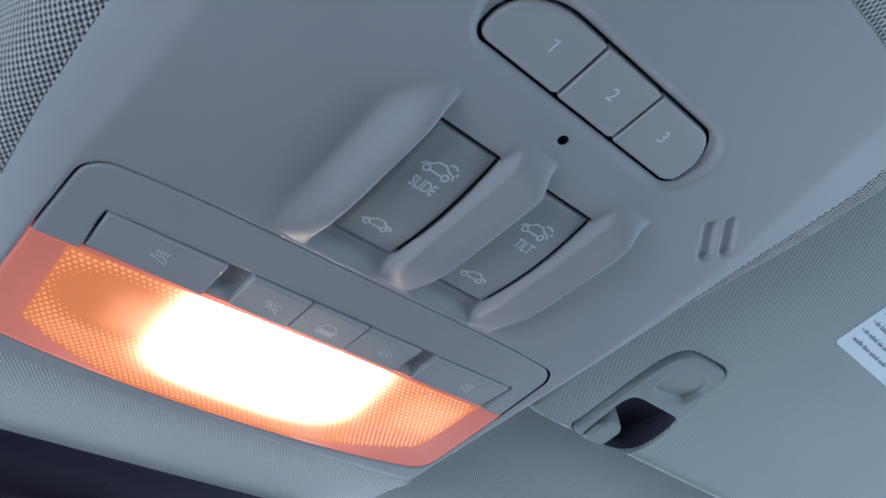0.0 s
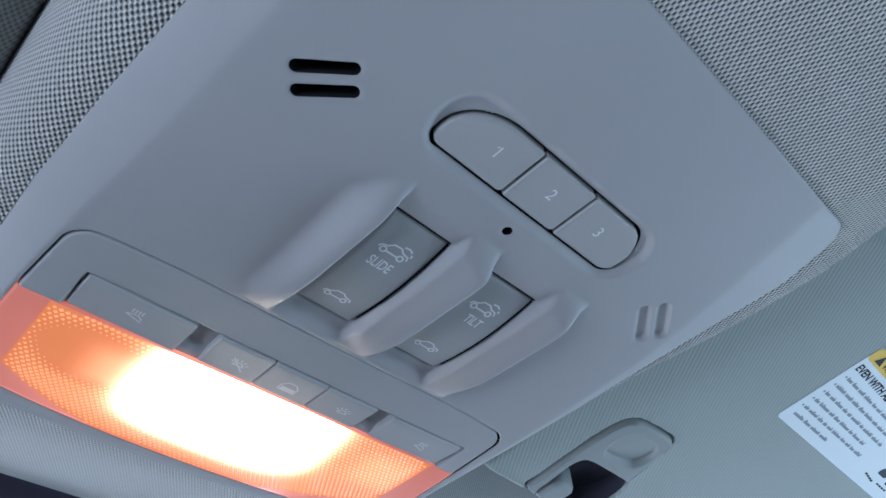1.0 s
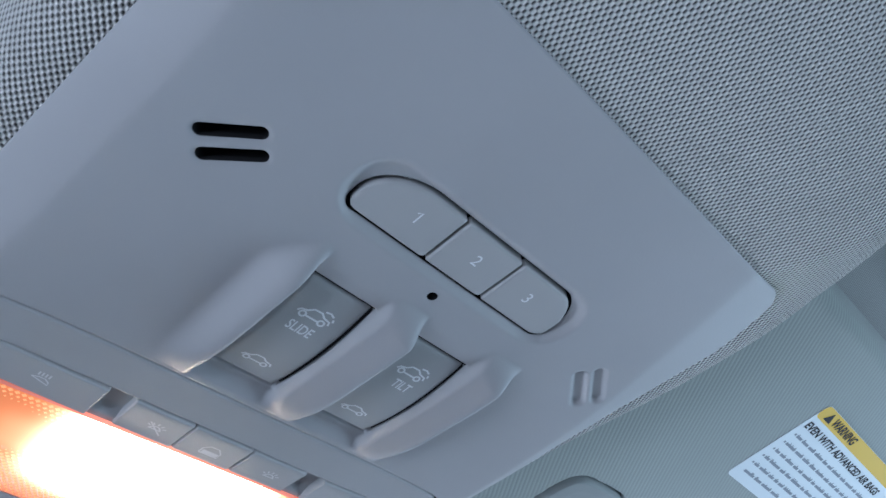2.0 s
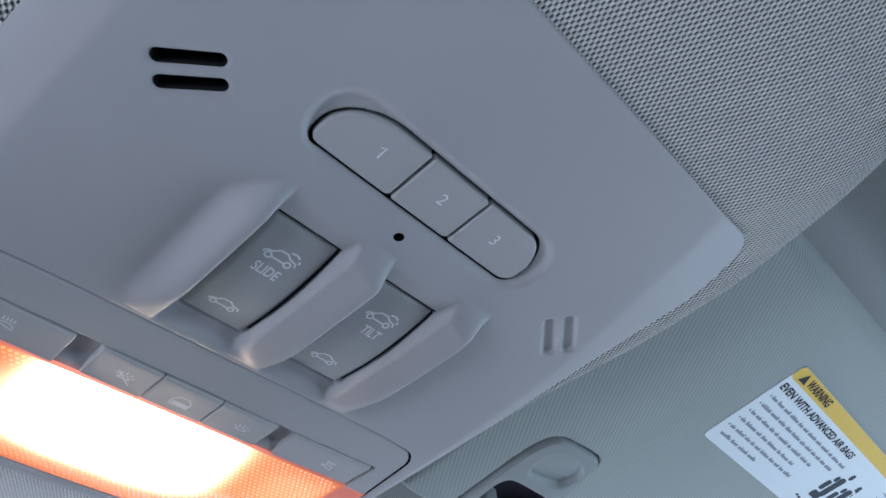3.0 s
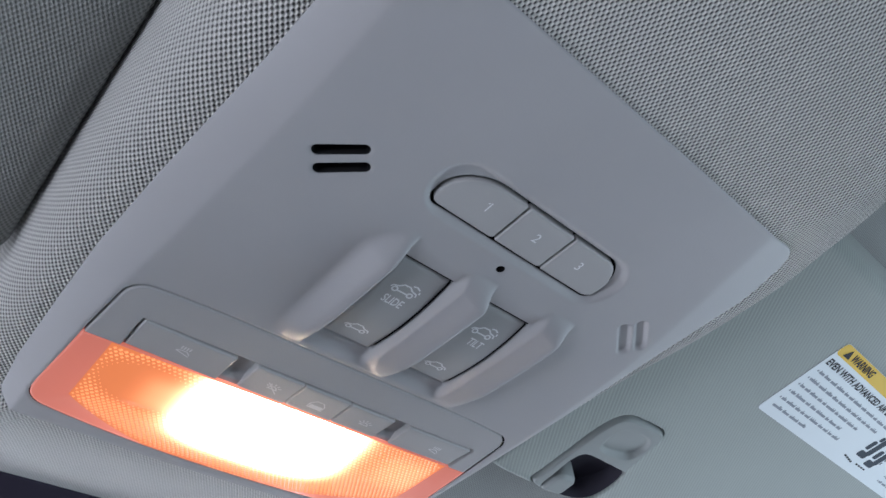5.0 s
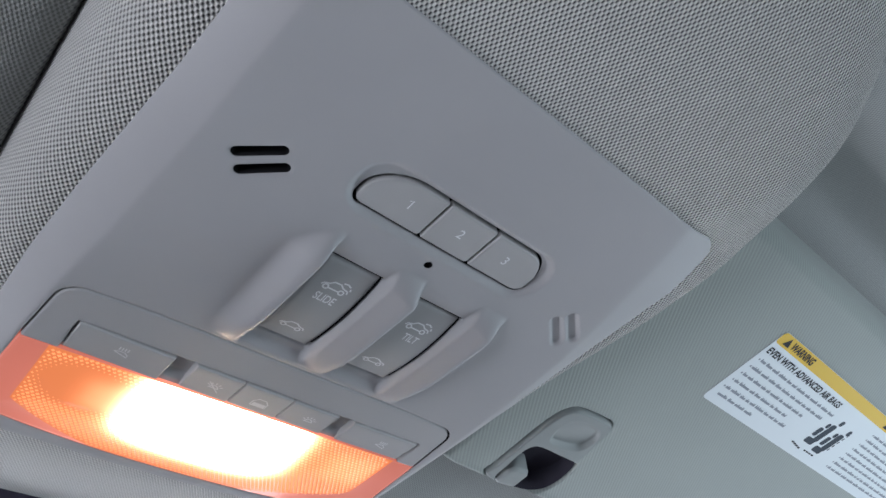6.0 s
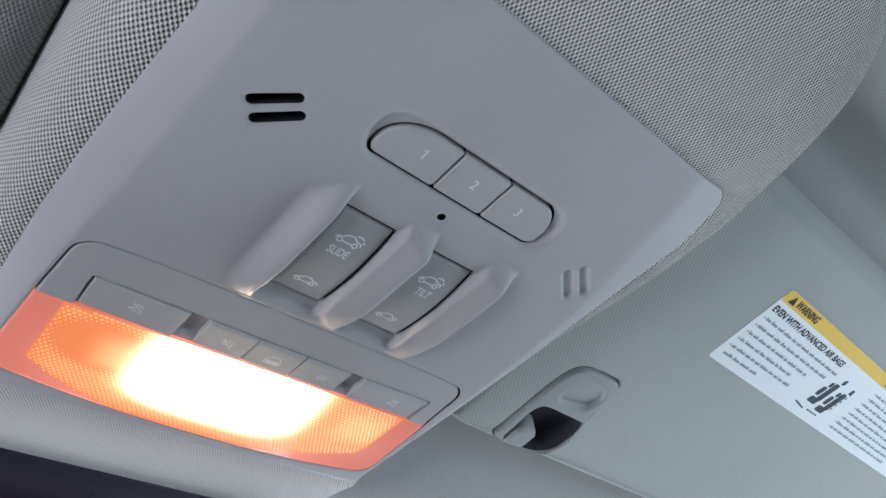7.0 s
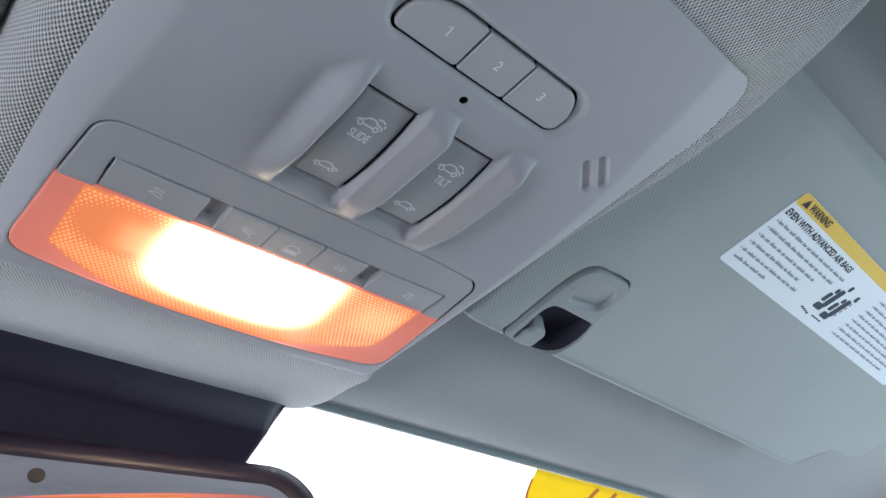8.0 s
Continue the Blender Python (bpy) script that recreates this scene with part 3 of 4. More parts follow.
def door_icon(cx, cy):
    shell = [(cx - 3.2, cy + 2.4), (cx - 3.2, cy - 0.4), (cx - 1.6, cy - 2.6), (cx + 1.4, cy - 2.6), (cx + 3.0, cy - 0.6), (cx + 3.2, cy + 2.4), (cx - 3.2, cy + 2.4)]
    fill = [[(cx - 2.6, cy + y), (cx + 2.8, cy + y)] for y in (0.4, 0.9, 1.4, 1.9)]
    return [shell] + fill


for n, (x0, x1) in enumerate(ROW):
    key = part("lamp_key", pad(x0, x1, 86.9 + float(row_shift((x0 + x1) / 2)), float(row_front((x0 + x1) / 2)) - 0.15, (0.8,) * 4, key_face, 4.0, 1.0), GREY_KEY, panel, "flat grey lamp key")
    cx = (-57.4, -22.3, -2.8, 19.3, 55.9)[n]
    icon = (reading_icon, lamp_icon, door_icon, lamp_icon, reading_icon)[n](cx, 95.6)
    if n == 1:
        icon.append([(cx - 2.8, 93.2), (cx + 2.8, 98.6)])
    part("symbol", strokes(icon, 0.5, key_face), DIMMED_PRINT, key, "white printed lamp symbol, toned down for the lamp's glare", False)


# dome lamp: a smooth red-tinted rim and a prismatic field in front of the bulb
def lamp_glow(name, hot):
    m, t, b = material(name)
    co = node(t, "ShaderNodeUVMap")
    sep = node(t, "ShaderNodeSeparateXYZ")
    t.links.new(co.outputs["UV"], sep.inputs[0])
    total = None
    for bx, by, sx, sy, w in hot:
        dx = maths(t, "DIVIDE", maths(t, "SUBTRACT", sep.outputs[0], bx), sx)
        dy = maths(t, "DIVIDE", maths(t, "SUBTRACT", sep.outputs[1], by), sy)
        r4 = maths(t, "ADD", maths(t, "POWER", maths(t, "ABSOLUTE", dx), 3.4), maths(t, "POWER", maths(t, "ABSOLUTE", dy), 3.4))
        g = maths(t, "MULTIPLY", maths(t, "EXPONENT", maths(t, "MULTIPLY", r4, -1.0)), w)
        total = g if total is None else maths(t, "ADD", total, g)
    return m, t, b, total


def finish_glow(m, t, b, strength, colour, pale=0.14, tint=(0.30, 0.16, 0.15)):
    b.inputs["Base Color"].default_value = (*tint, 1)
    b.inputs["Roughness"].default_value = 0.16
    mix = node(t, "ShaderNodeMix")
    mix.data_type = "RGBA"
    mix.inputs["A"].default_value, mix.inputs["B"].default_value = (*colour, 1), (1.0, 0.76, 0.46, 1)
    t.links.new(maths(t, "MULTIPLY", strength, pale), mix.inputs["Factor"])
    t.links.new(mix.outputs["Result"], b.inputs["Emission Color"])
    t.links.new(strength, b.inputs["Emission Strength"])
    return m


m, t, b, total = lamp_glow("lamp_rim_glow", [(-8, 124, 40, 27, 1.2), (-6, 138, 66, 30, 0.35)])
RIM_GLOW = finish_glow(m, t, b, maths(t, "ADD", total, 0.45), (1.0, 0.19, 0.095))
BULB = [(-7.6, 119, 26.6, 19.5, 60.0), (-8, 124, 44, 26, 0.5), (-50, 121, 10, 9, 0.6), (56, 118, 14, 11, 0.5)]
m, t, b, total = lamp_glow("lamp_field_glow", BULB)
FIELD_GLOW = finish_glow(m, t, b, maths(t, "ADD", total, 1.2), (1.0, 0.245, 0.038), 0.16, (0.14, 0.05, 0.03))
m, t, b, total = lamp_glow("lamp_chamber_glow", BULB)
CHAMBER_GLOW = finish_glow(m, t, b, maths(t, "ADD", total, 0.78), (1.0, 0.21, 0.032), 0.16, (0.14, 0.05, 0.03))


def lens_z(x, y):
    d = sd_panel(x, y, 0.25, 7.4)
    return crown(x) + 0.2 - 2.4 * sstep(0, 34, -d) * sstep(101, 132, y) + 0.35 * (1 - np.clip(-d / 0.9, 0, 1)) ** 2


U, V = np.meshgrid(np.linspace(-1, 1, 221), np.linspace(0, 1, 61), indexing="ij")
PX = -4 + U * 86.5
r = 7.6
cut = r - np.sqrt(np.maximum(r * r - np.clip(np.abs(PX + 4) - (86.5 - r), 0, r) ** 2, 0))
front = lens_front(PX) - cut + 0.25
rear = row_front(PX) + 0.1
Y = rear + (front - rear) * V
X = mid_x(Y) + 0.6 + U * (panel_half(Y) + 0.25)
lens = part("lamp_lens", sheet(X, Y, lens_z(X, Y), 4.0), RIM_GLOW, console, "glowing orange-red translucent lamp lens")


# the clear field within the rim: a smooth chamber beside the bulb, prisms all round it
def field_front(x):
    return np.minimum(160.0 - 23.0 * np.abs((x + 8) / 74.0) ** 2.6, lens_front(x) - 0.8)


U, V = np.meshgrid(np.linspace(0, 1, 150), np.linspace(0, 1, 46), indexing="ij")
X = -78.0 + 147.0 * U
Y = row_front(X) + 0.3 + (field_front(X) - row_front(X) - 0.3) * V
X = X - 0.035 * (Y - 104) * np.clip(X / 70.0, 0, 1)


def in_chamber(x, y):
    return np.hypot((x + 59.0) / 17.0, (y - 120.0) / 11.5)


Z = lens_z(X, Y) - 0.03 - 0.7 * (1 - np.clip(in_chamber(X, Y), 0, 1) ** 2) * sstep(0.0, 0.15, V)
part("chamber_plate", sheet(X, Y, Z), CHAMBER_GLOW, lens, "orange glowing field with a smooth round chamber", True)
verts, faces, uvs = [], [], []
pitch = 1.95
for i in range(-41, 38):
    for j in range(0, 34):
        cx, cy = i * pitch + (pitch / 2 if j % 2 else 0), 103.4 + j * pitch * 0.86
        left, right = -77.2, 68.2 - 0.035 * (cy - 104)
        far = float(field_front(np.array(cx))) - 0.6
        if not left < cx < right or cy > far or cy < row_front(cx) + 0.9 or in_chamber(cx, cy) < 0.92:
            continue
        z = float(lens_z(np.array(cx), np.array(cy)))
        h = pitch * 0.5 * min(0.88, 0.55 + 0.1 * min(cx - left, right - cx, far - cy), 0.25 + 1.6 * (in_chamber(cx, cy) - 0.92))
        k = len(verts)
        verts += [(cx - h, cy, z - 0.1), (cx, cy - h, z - 0.1), (cx + h, cy, z - 0.1), (cx, cy + h, z - 0.1), (cx, cy, z - 0.1 - 0.4 * h)]
        uvs += [(cx, cy)] * 5
        faces += [(k, k + 1, k + 4), (k + 1, k + 2, k + 4), (k + 2, k + 3, k + 4), (k + 3, k, k + 4)]
part("prism_field", (verts, faces, uvs), FIELD_GLOW, lens, "bright prismatic dots over the lit bulb", False, "stuff")


# ---- cloth pod of the headliner round the console ----
def inside_outer(x, y):
    w = np.where(x < 0, 120.0, 114.2 - 15.7 * sstep(-40, 55, y))
    nose = np.abs(x / w) ** np.where(x < 0, 2.0, 2.3) + np.abs(np.minimum(y + 50, 0) / 132.0) ** 2.0 - 1
    fx, fy = np.maximum(np.abs(x) - (w - 22), 0), np.maximum(y - 214, 0)
    tip = np.hypot(fx, fy) / 22.0 - 1
    return np.maximum(np.where(y < -50, nose, np.abs(x) / w - 1), np.where(y > 214, tip, -1))


def inside_housing(x, y):
    q = np.abs(x - mid_x(y)) / half_width(y, x > mid_x(y))
    back, front = housing_back(np.clip(q, 0, 1)), 176 - 13 * np.clip(q, 0, 1) ** 4
    return np.maximum(q - 1, np.maximum((back - y) / 100, (y - front) / 100))


def reach(test, angles, cx, cy):
    lo, hi = np.full(len(angles), 20.0), np.full(len(angles), 400.0)
    for _ in range(40):
        mid = (lo + hi) / 2
        inside = test(cx + mid * np.cos(angles), cy + mid * np.sin(angles)) < 0
        lo, hi = np.where(inside, mid, lo), np.where(inside, hi, mid)
    return lo


angles = np.linspace(0, 2 * np.pi, 720, endpoint=False)
CX, CY = -1.0, 55.0
ra, rb = reach(inside_housing, angles, CX, CY) - 1.2, reach(inside_outer, angles, CX, CY)
ax, ay = CX + ra * np.cos(angles), CY + ra * np.sin(angles)
bx, by = CX + rb * np.cos(angles), CY + rb * np.sin(angles)
za = housing_z(ax, ay) + 0.9
zb = roof_z(by) + 4.0
w = np.linspace(0, 1, 40) * np.pi / 2
X = ax[:, None] + (bx - ax)[:, None] * np.sin(w)[None]
Y = ay[:, None] + (by - ay)[:, None] * np.sin(w)[None]
Z = za[:, None] + (zb - za)[:, None] * ((1 - np.cos(w)) ** 1.35)[None]
# cloth coordinates: unrolled outwards from the shell's edge
arc = np.zeros_like(X)
arc[:, 1:] = np.cumsum(np.sqrt(np.diff(X, axis=1) ** 2 + np.diff(Y, axis=1) ** 2 + np.diff(Z, axis=1) ** 2), axis=1)
gap = np.maximum(np.hypot(bx - ax, by - ay), 1e-6)
arc = arc * np.where(ax < -80, 0.85, 1.0)[:, None]
UV = np.stack([ax[:, None] + arc * ((bx - ax) / gap)[:, None], ay[:, None] + arc * ((by - ay) / gap)[:, None]], -1)
pod = sheet(X, Y, Z, 0, UV, True)
tagged(new("headliner_pod", mesh_of("headliner_pod", *pod[:2], KNIT, Vector((0, 0, 0)), True, pod[2])), "light grey knitted cloth bulge of the headliner round the console", "headliner", kind="structure")

# ---- sun visors ----
def visor_z(y):
    return 34.3 - 0.13 * y


def loop(points, n=64):
    """A closed smooth loop through a few corners."""
    p = np.array(points, float)
    k = len(p)
    out = []
    for i in range(n):
        s = i / n * k
        a, f = int(s), s - int(s)
        p0, p1, p2, p3 = p[(a - 1) % k], p[a % k], p[(a + 1) % k], p[(a + 2) % k]
        out.append(tuple(0.5 * (2 * p1 + (p2 - p0) * f + (2 * p0 - 5 * p1 + 4 * p2 - p3) * f**2 + (3 * p1 - p0 - 3 * p2 + p3) * f**3)))
    return out


def sd_loop(x, y, pts):
    """Distance to a closed outline, negative inside."""
    d, odd = np.full(np.shape(x), 1e9), np.zeros(np.shape(x), bool)
    for (ax, ay), (bx, by) in zip(pts, pts[1:] + pts[:1]):
        d = np.minimum(d, sd_capsule(x, y, ax, ay, bx, by, 0.0))
        cross = (ay > y) != (by > y)
        odd ^= cross & (x < ax + (y - ay) * (bx - ax) / ((by - ay) or 1e-9))
    return np.where(odd, -d, d)


def punch(X, Y, d_of, near):
    """Draws grid points beside an outline onto it; returns the points and which lie on (1) and inside it (2)."""
    d, e = d_of(X, Y), 0.01
    gx, gy = (d_of(X + e, Y) - d) / e, (d_of(X, Y + e) - d) / e
    on = np.abs(d) < near
    return np.where(on, X - d * gx, X), np.where(on, Y - d * gy, Y), np.where(on, 1, np.where(d < 0, 2, 0))


def drop_faces(geo, flags):
    f = np.array(geo[1])
    flags = np.concatenate([flags.ravel(), np.zeros(len(geo[0]) - flags.size, int)])
    return geo[0], f[~(flags[f] > 0).all(1)].tolist(), geo[2]


CLIP_OUT = loop([(139.8, 113.5), (139.4, 104), (139.2, 86), (139.6, 68), (141.8, 57.5), (146, 52.8), (152.5, 51.2), (165, 50.8), (173.4, 51.4), (177.0, 56), (179.4, 68), (182, 82), (184, 97), (182.6, 109), (176, 114.5), (156, 116)], 110)
CLIP_HOLE = loop([(147.2, 112.5), (146.0, 101), (145.2, 91), (146.6, 85.0), (151, 83.0), (165, 83.2), (178, 84), (182, 87), (184, 98), (181.5, 109), (172, 114.6), (156, 115.2)], 90)


def visor_geo(outline_x0, outline_x1, side, pocket):
    """A padded board with rounded rim; side +1: passenger's, -1: driver's."""
    if pocket:
        u = np.concatenate([np.linspace(0, 0.02, 10)[:-1], np.linspace(0.02, 0.068, 34)[:-1], np.linspace(0.068, 0.185, 124)[:-1], np.linspace(0.185, 0.98, 110), np.linspace(0.98, 1, 8)[1:]])
        v = np.concatenate([np.linspace(0, 0.05, 10)[:-1], np.linspace(0.05, 0.60, 40)[:-1], np.linspace(0.60, 0.95, 130), np.linspace(0.95, 1, 14)[1:]])
    else:
        u = v = np.concatenate([np.linspace(0, 0.02, 8)[:-1], np.linspace(0.02, 0.95, 70), np.linspace(0.95, 1, 12)[1:]])
    U, V = np.meshgrid(u, v, indexing="ij")
    X = outline_x0 + (outline_x1 - outline_x0) * U
    r0, r1 = 17.0, 20.0
    dl, dr = np.clip(r0 - (X - outline_x0), 0, r0), np.clip(r1 - (outline_x1 - X), 0, r1)
    left_trim, right_trim = r0 - np.sqrt(r0 * r0 - dl * dl), r1 - np.sqrt(r1 * r1 - dr * dr)
    lo = -70.5 + 0.3 * (left_trim + right_trim)
    hi = 117.4 + 11.6 * np.clip((X - 160) / 340.0, 0, 1) - 0.45 * left_trim - 0.7 * right_trim
    hi = hi - 30 * sstep(496, 516, X)
    Y = lo + (hi - lo) * V
    d = np.minimum(np.minimum(Y - lo, hi - Y), np.minimum(X - outline_x0, outline_x1 - X))
    edge = 6.0 + (3.0 if pocket else 9.0) * sstep(34, 8, X - outline_x0)
    Z = visor_z(Y) + 9.0 * (1 - np.sqrt(np.maximum(1 - (1 - np.clip(d / edge, 0, 1)) ** 2, 0)))
    Z = Z - 0.9 * np.exp(-(((hi - Y) - 4.2) / 2.0) ** 2)
    if pocket:
        # recess for the retaining clip
        q = sd_loop(X + 1.9, Y + 1.3, CLIP_OUT)
        Z = Z + 7.5 * (1 - sstep(-1.2, 0.4, q))
        Z = Z + 15.0 * (1 - sstep(0.2, 1.6, sd_loop(X, Y, CLIP_HOLE)))
    geo = sheet(X, Y, Z, 16.0)
    return geo if side > 0 else ([(-x, y, z) for x, y, z in geo[0]], [f[::-1] for f in geo[1]], [(-u, v) for u, v in geo[2]])


visor = thing("sun_visor", (330, 25, 48), "folded-up grey cloth sun visor bearing a white and yellow warning label", "sun visor", "sun visors")
part("board", visor_geo(105.0, 560.0, 1, True), TWILL, visor, "grey twill-covered visor board")

# retaining clip: a plate with a dished thumb pad, an opening towards the front and a hook in it
X, Y = np.meshgrid(np.linspace(137.5, 187, 118), np.linspace(48, 118, 165), indexing="ij")
X, Y, hole = punch(X, Y, lambda x, y: sd_loop(x, y, CLIP_HOLE), 0.34)
X, Y, rim = punch(X, Y, lambda x, y: -sd_loop(x, y, CLIP_OUT), 0.34)
d_out, d_hole = -sd_loop(X, Y, CLIP_OUT), sd_loop(X, Y, CLIP_HOLE)
PAD = loop([(151.6, 76.5), (147.8, 70), (147.8, 63), (151, 58), (158, 56.2), (168, 56.8), (173.4, 60.5), (175.4, 67), (172.5, 74.5), (162, 77.2)], 70)
dish = sd_loop(X, Y, PAD)
Z = visor_z(Y) - 0.9 + 4.0 * (1 - np.clip(d_out / 1.8, 0, 1)) ** 2 + 3.0 * (1 - np.clip(d_hole / 1.3, 0, 1)) ** 2
Z += (0.3 + 2.6 * sstep(-12, 14, 0.6 * (X - 161) + Y - 67)) * (1 - sstep(-2.4, 0.2, dish))
Z += 0.8 * sstep(174, 182, X)
clip = part("clip_plate", drop_faces(sheet(X, Y, Z), np.maximum(hole, rim)), CLIP, visor, "grey plastic clip plate with a dished thumb pad")
lining = cup(CLIP_HOLE[::-1], 0.0, 32.5)
lining = [(x, y, z or visor_z(y) + 0.9) for x, y, z in lining[0]], lining[1]
part("pocket_lining", lining, POCKET, visor, "dark hollow behind the clip", False)
part("hook", pad(149.4, 164.8, 101.6, 116.6, (6, 5.5, 4.5, 3), lambda x, y: visor_z(y) - 0.4 + 0.05 * (x - 156), 9.0, 0.8, 2.2, 2.0), CLIP, clip, "grey plastic hook of the clip")


# warning label on the visor
LT = 2.3
lc, ls = math.cos(radians(LT)), math.sin(radians(LT))


def on_label(a, b):
    """From the label's own corner: a along its long side, b towards the front of the car."""
    return 199.3 + lc * a - ls * b + 0.05 * b, -40.5 + ls * a + lc * b


def label_face(x, y):
    return visor_z(y) - 0.25 + 0 * x


def label_piece(a0, a1, b0, b1, lift, r=0.0):
    pts = []
    for ca, cb, q in ((a0, b0, 180), (a1, b0, 270), (a1, b1, 0), (a0, b1, 90)):
        if r:
            ccx, ccy = (ca + r if ca == a0 else ca - r), (cb + r if cb == b0 else cb - r)
            pts += [on_label(*p) for p in circle(ccx, ccy, r, 5, q, q + 90)]
        else:
            pts.append(on_label(ca, cb))
    verts = [(x, y, float(label_face(x, y)) - lift) for x, y in pts] + [(x, y, float(label_face(x, y)) - lift + 0.12) for x, y in pts]
    n = len(pts)
    faces = [list(range(n)), list(range(2 * n - 1, n - 1, -1))] + [(k, k + n, (k + 1) % n + n, (k + 1) % n) for k in range(n)]
    return verts, faces


def words(text, a, b, high, squeeze, lift=0.1):
    """Left end at a; b is the middle of the capitals."""
    geo = lettering(text, 0, 0, high, lambda x, y: 0 * x, 0, squeeze, 0, 0.045)
    left = min(v[0] for v in geo[0])
    out = []
    for x, y, z in geo[0]:
        px, py = on_label(a + x - left, b + y)
        out.append((px, py, float(label_face(px, py)) - lift))
    return out, geo[1]


sticker = part("warning_label", label_piece(0, 250, 0, 52.6, 0.0, 2.5), LABEL_WHITE, visor, "white paper warning label with a yellow heading", False)
part("heading_band", label_piece(0.15, 249.85, 0.15, 7.6, 0.10, 2.4), LABEL_YELLOW, sticker, "yellow heading band", False)


def triangle(a, b, s, lift):
    pts = [on_label(a, b + s), on_label(a + s * 0.62, b), on_label(a + s * 1.24, b + s)]
    return [(x, y, float(label_face(x, y)) - lift) for x, y in pts], [(0, 1, 2)]


for half in (0, 1):
    a0 = 4 + half * 128.0
    part("warning_triangle", triangle(a0 + 1.0, 1.2, 5.0, 0.2), INK, sticker, "black warning triangle", False)
    part("lettering", words("WARNING", a0 + 8, 3.9, 4.2, 0.8, 0.2), INK, sticker, "black heading word", False)
part("lettering", words("EVEN WITH ADVANCED AIR BAGS", 2.5, 12.6, 3.8, 1.0), INK, sticker, "dark heading line", False)
rng = random.Random(4)
for half, (start, stop) in enumerate(((6, 90), (138, 240))):
    rows = 6 if half == 0 else 8
    for k in range(rows):
        b = 19.2 + 5.4 * k if half == 0 else 13.5 + 4.6 * k
        a, end = start, (stop - (0, 6, 20, 30, 22, 50)[k] if half == 0 else stop - rng.uniform(0, 30))
        bars = []
        if not (half == 0 and k == 5):
            bars.append(label_piece(a - 2.2, a - 1.2, b - 0.5, b + 0.5, 0.1))
        while a < end:
            w = rng.uniform(3.0, 9.5)
            stop_at = min(a + w, end + 2)
            bars.append(label_piece(a, stop_at, b - 0.6, b + 0.75, 0.1))
            for _ in range(int(w / 2.6)):
                tick = rng.uniform(a, stop_at - 0.5)
                bars.append(label_piece(tick, tick + 0.5, b - 1.35, b - 0.6, 0.1))
            a += w + 1.3
        part("text_line", joined(bars), INK_FINE, sticker, "line of small grey print", False)
bars = [label_piece(88 + 3 * k, 90.4 + 3 * k, 44.5 + 0.4 * k, 45.6 + 0.4 * k, 0.1) for k in range(4)] + [label_piece(104 + 3.2 * k, 106.4 + 3.2 * k, 45, 46, 0.1) for k in range(4)]
part("text_line", joined(bars), INK, sticker, "tiny print along the lower edge", False)
picture = []
for a0, b0 in ((95, 0), (109, 2.0)):
    # seat cushion, back, headrest and an upright block on the seat
    picture += [label_piece(a0 - 1, a0 + 8.5, b0 + 36.5, b0 + 41, 0.1, 1.4), label_piece(a0 + 4.2, a0 + 9.4, b0 + 22.5, b0 + 38, 0.14, 1.8), label_piece(a0 + 7.4, a0 + 10.8, b0 + 17.5, b0 + 21.6, 0.1, 1.4)]
    picture += [label_piece(a0 - 1.5, a0 + 2.6, b0 + 28, b0 + 35, 0.12, 1.2), label_piece(a0 + 0.6, a0 + 3.6, b0 + 23.4, b0 + 27.2, 0.12, 1.3)]
picture += [label_piece(119.5, 120.4, 22 + 3.4 * k, 24 + 3.4 * k, 0.1) for k in range(5)]
part("pictogram", joined(picture), plain("pictogram_grey", (0.035, 0.05, 0.07), 0.8), sticker, "dark plain seat pictogram", False)

driver_visor = thing("sun_visor", (-330, 25, 48), "plain folded-up grey cloth sun visor beside the cloth pod", "sun visor", "sun visors")
part("board", visor_geo(118.5, 560.0, -1, False), SHADED_KNIT, driver_visor, "knit-covered visor board with shade put into its colour")

# ---- sensor cover and rear-view mirror in front of the pod ----
cover = thing("sensor_cover", (0, 280, -5), "dark plastic sensor cover on the windscreen behind the mirror", "sensor cover")
U, V = np.meshgrid(np.linspace(-1, 1, 61), np.linspace(0, 1, 41), indexing="ij")
Y = 226.5 + 110 * V
half = np.where(U < 0, 112.0, 77.5) - 6 * V
X = U * half
d = half - np.abs(X)
Z = ws_z(Y) - 12 * sstep(0, 7, d) * sstep(0.0, 0.10, V) + 2.0
part("shell", sheet(X, Y, Z, 4.0), COVER_DARK, cover, "near-black smooth cover shell")
part("seam", strokes([[(-17.2, 227 + 3 * k) for k in range(12)]], 0.7, lambda x, y: ws_z(y) - 9.9 + 0 * x, 0.3), BLACK, cover, "thin joint line in the cover", False)

mirror = thing("rear_view_mirror", (-45, 225, -72), "dark-framed rear-view mirror hanging from the windscreen", "mirror")
m, t, b = material("mirror_silver")
b.inputs["Base Color"].default_value, b.inputs["Metallic"].default_value, b.inputs["Roughness"].default_value = (0.85, 0.86, 0.88, 1), 1.0, 0.02
SILVER = m
MIR = Matrix.Translation((-41, 216, -75)) @ Euler((radians(-13.5), radians(0), radians(-9))).to_matrix().to_4x4()


def mirror_points(geo):
    return [tuple(MIR @ Vector(p)) for p in geo[0]], geo[1]


def mirror_outline(w, h, r, n=8):
    pts = []
    for sx, sz, a in ((1, 1, 0), (-1, 1, 90), (-1, -1, 180), (1, -1, 270)):
        pts += [(sx * (w - r) + r * math.cos(radians(a + 90 * k / n)), sz * (h - r) + r * math.sin(radians(a + 90 * k / n))) for k in range(n + 1)]
    return [(x, z + 3.5 * (1 - (x / w) ** 2)) for x, z in pts]


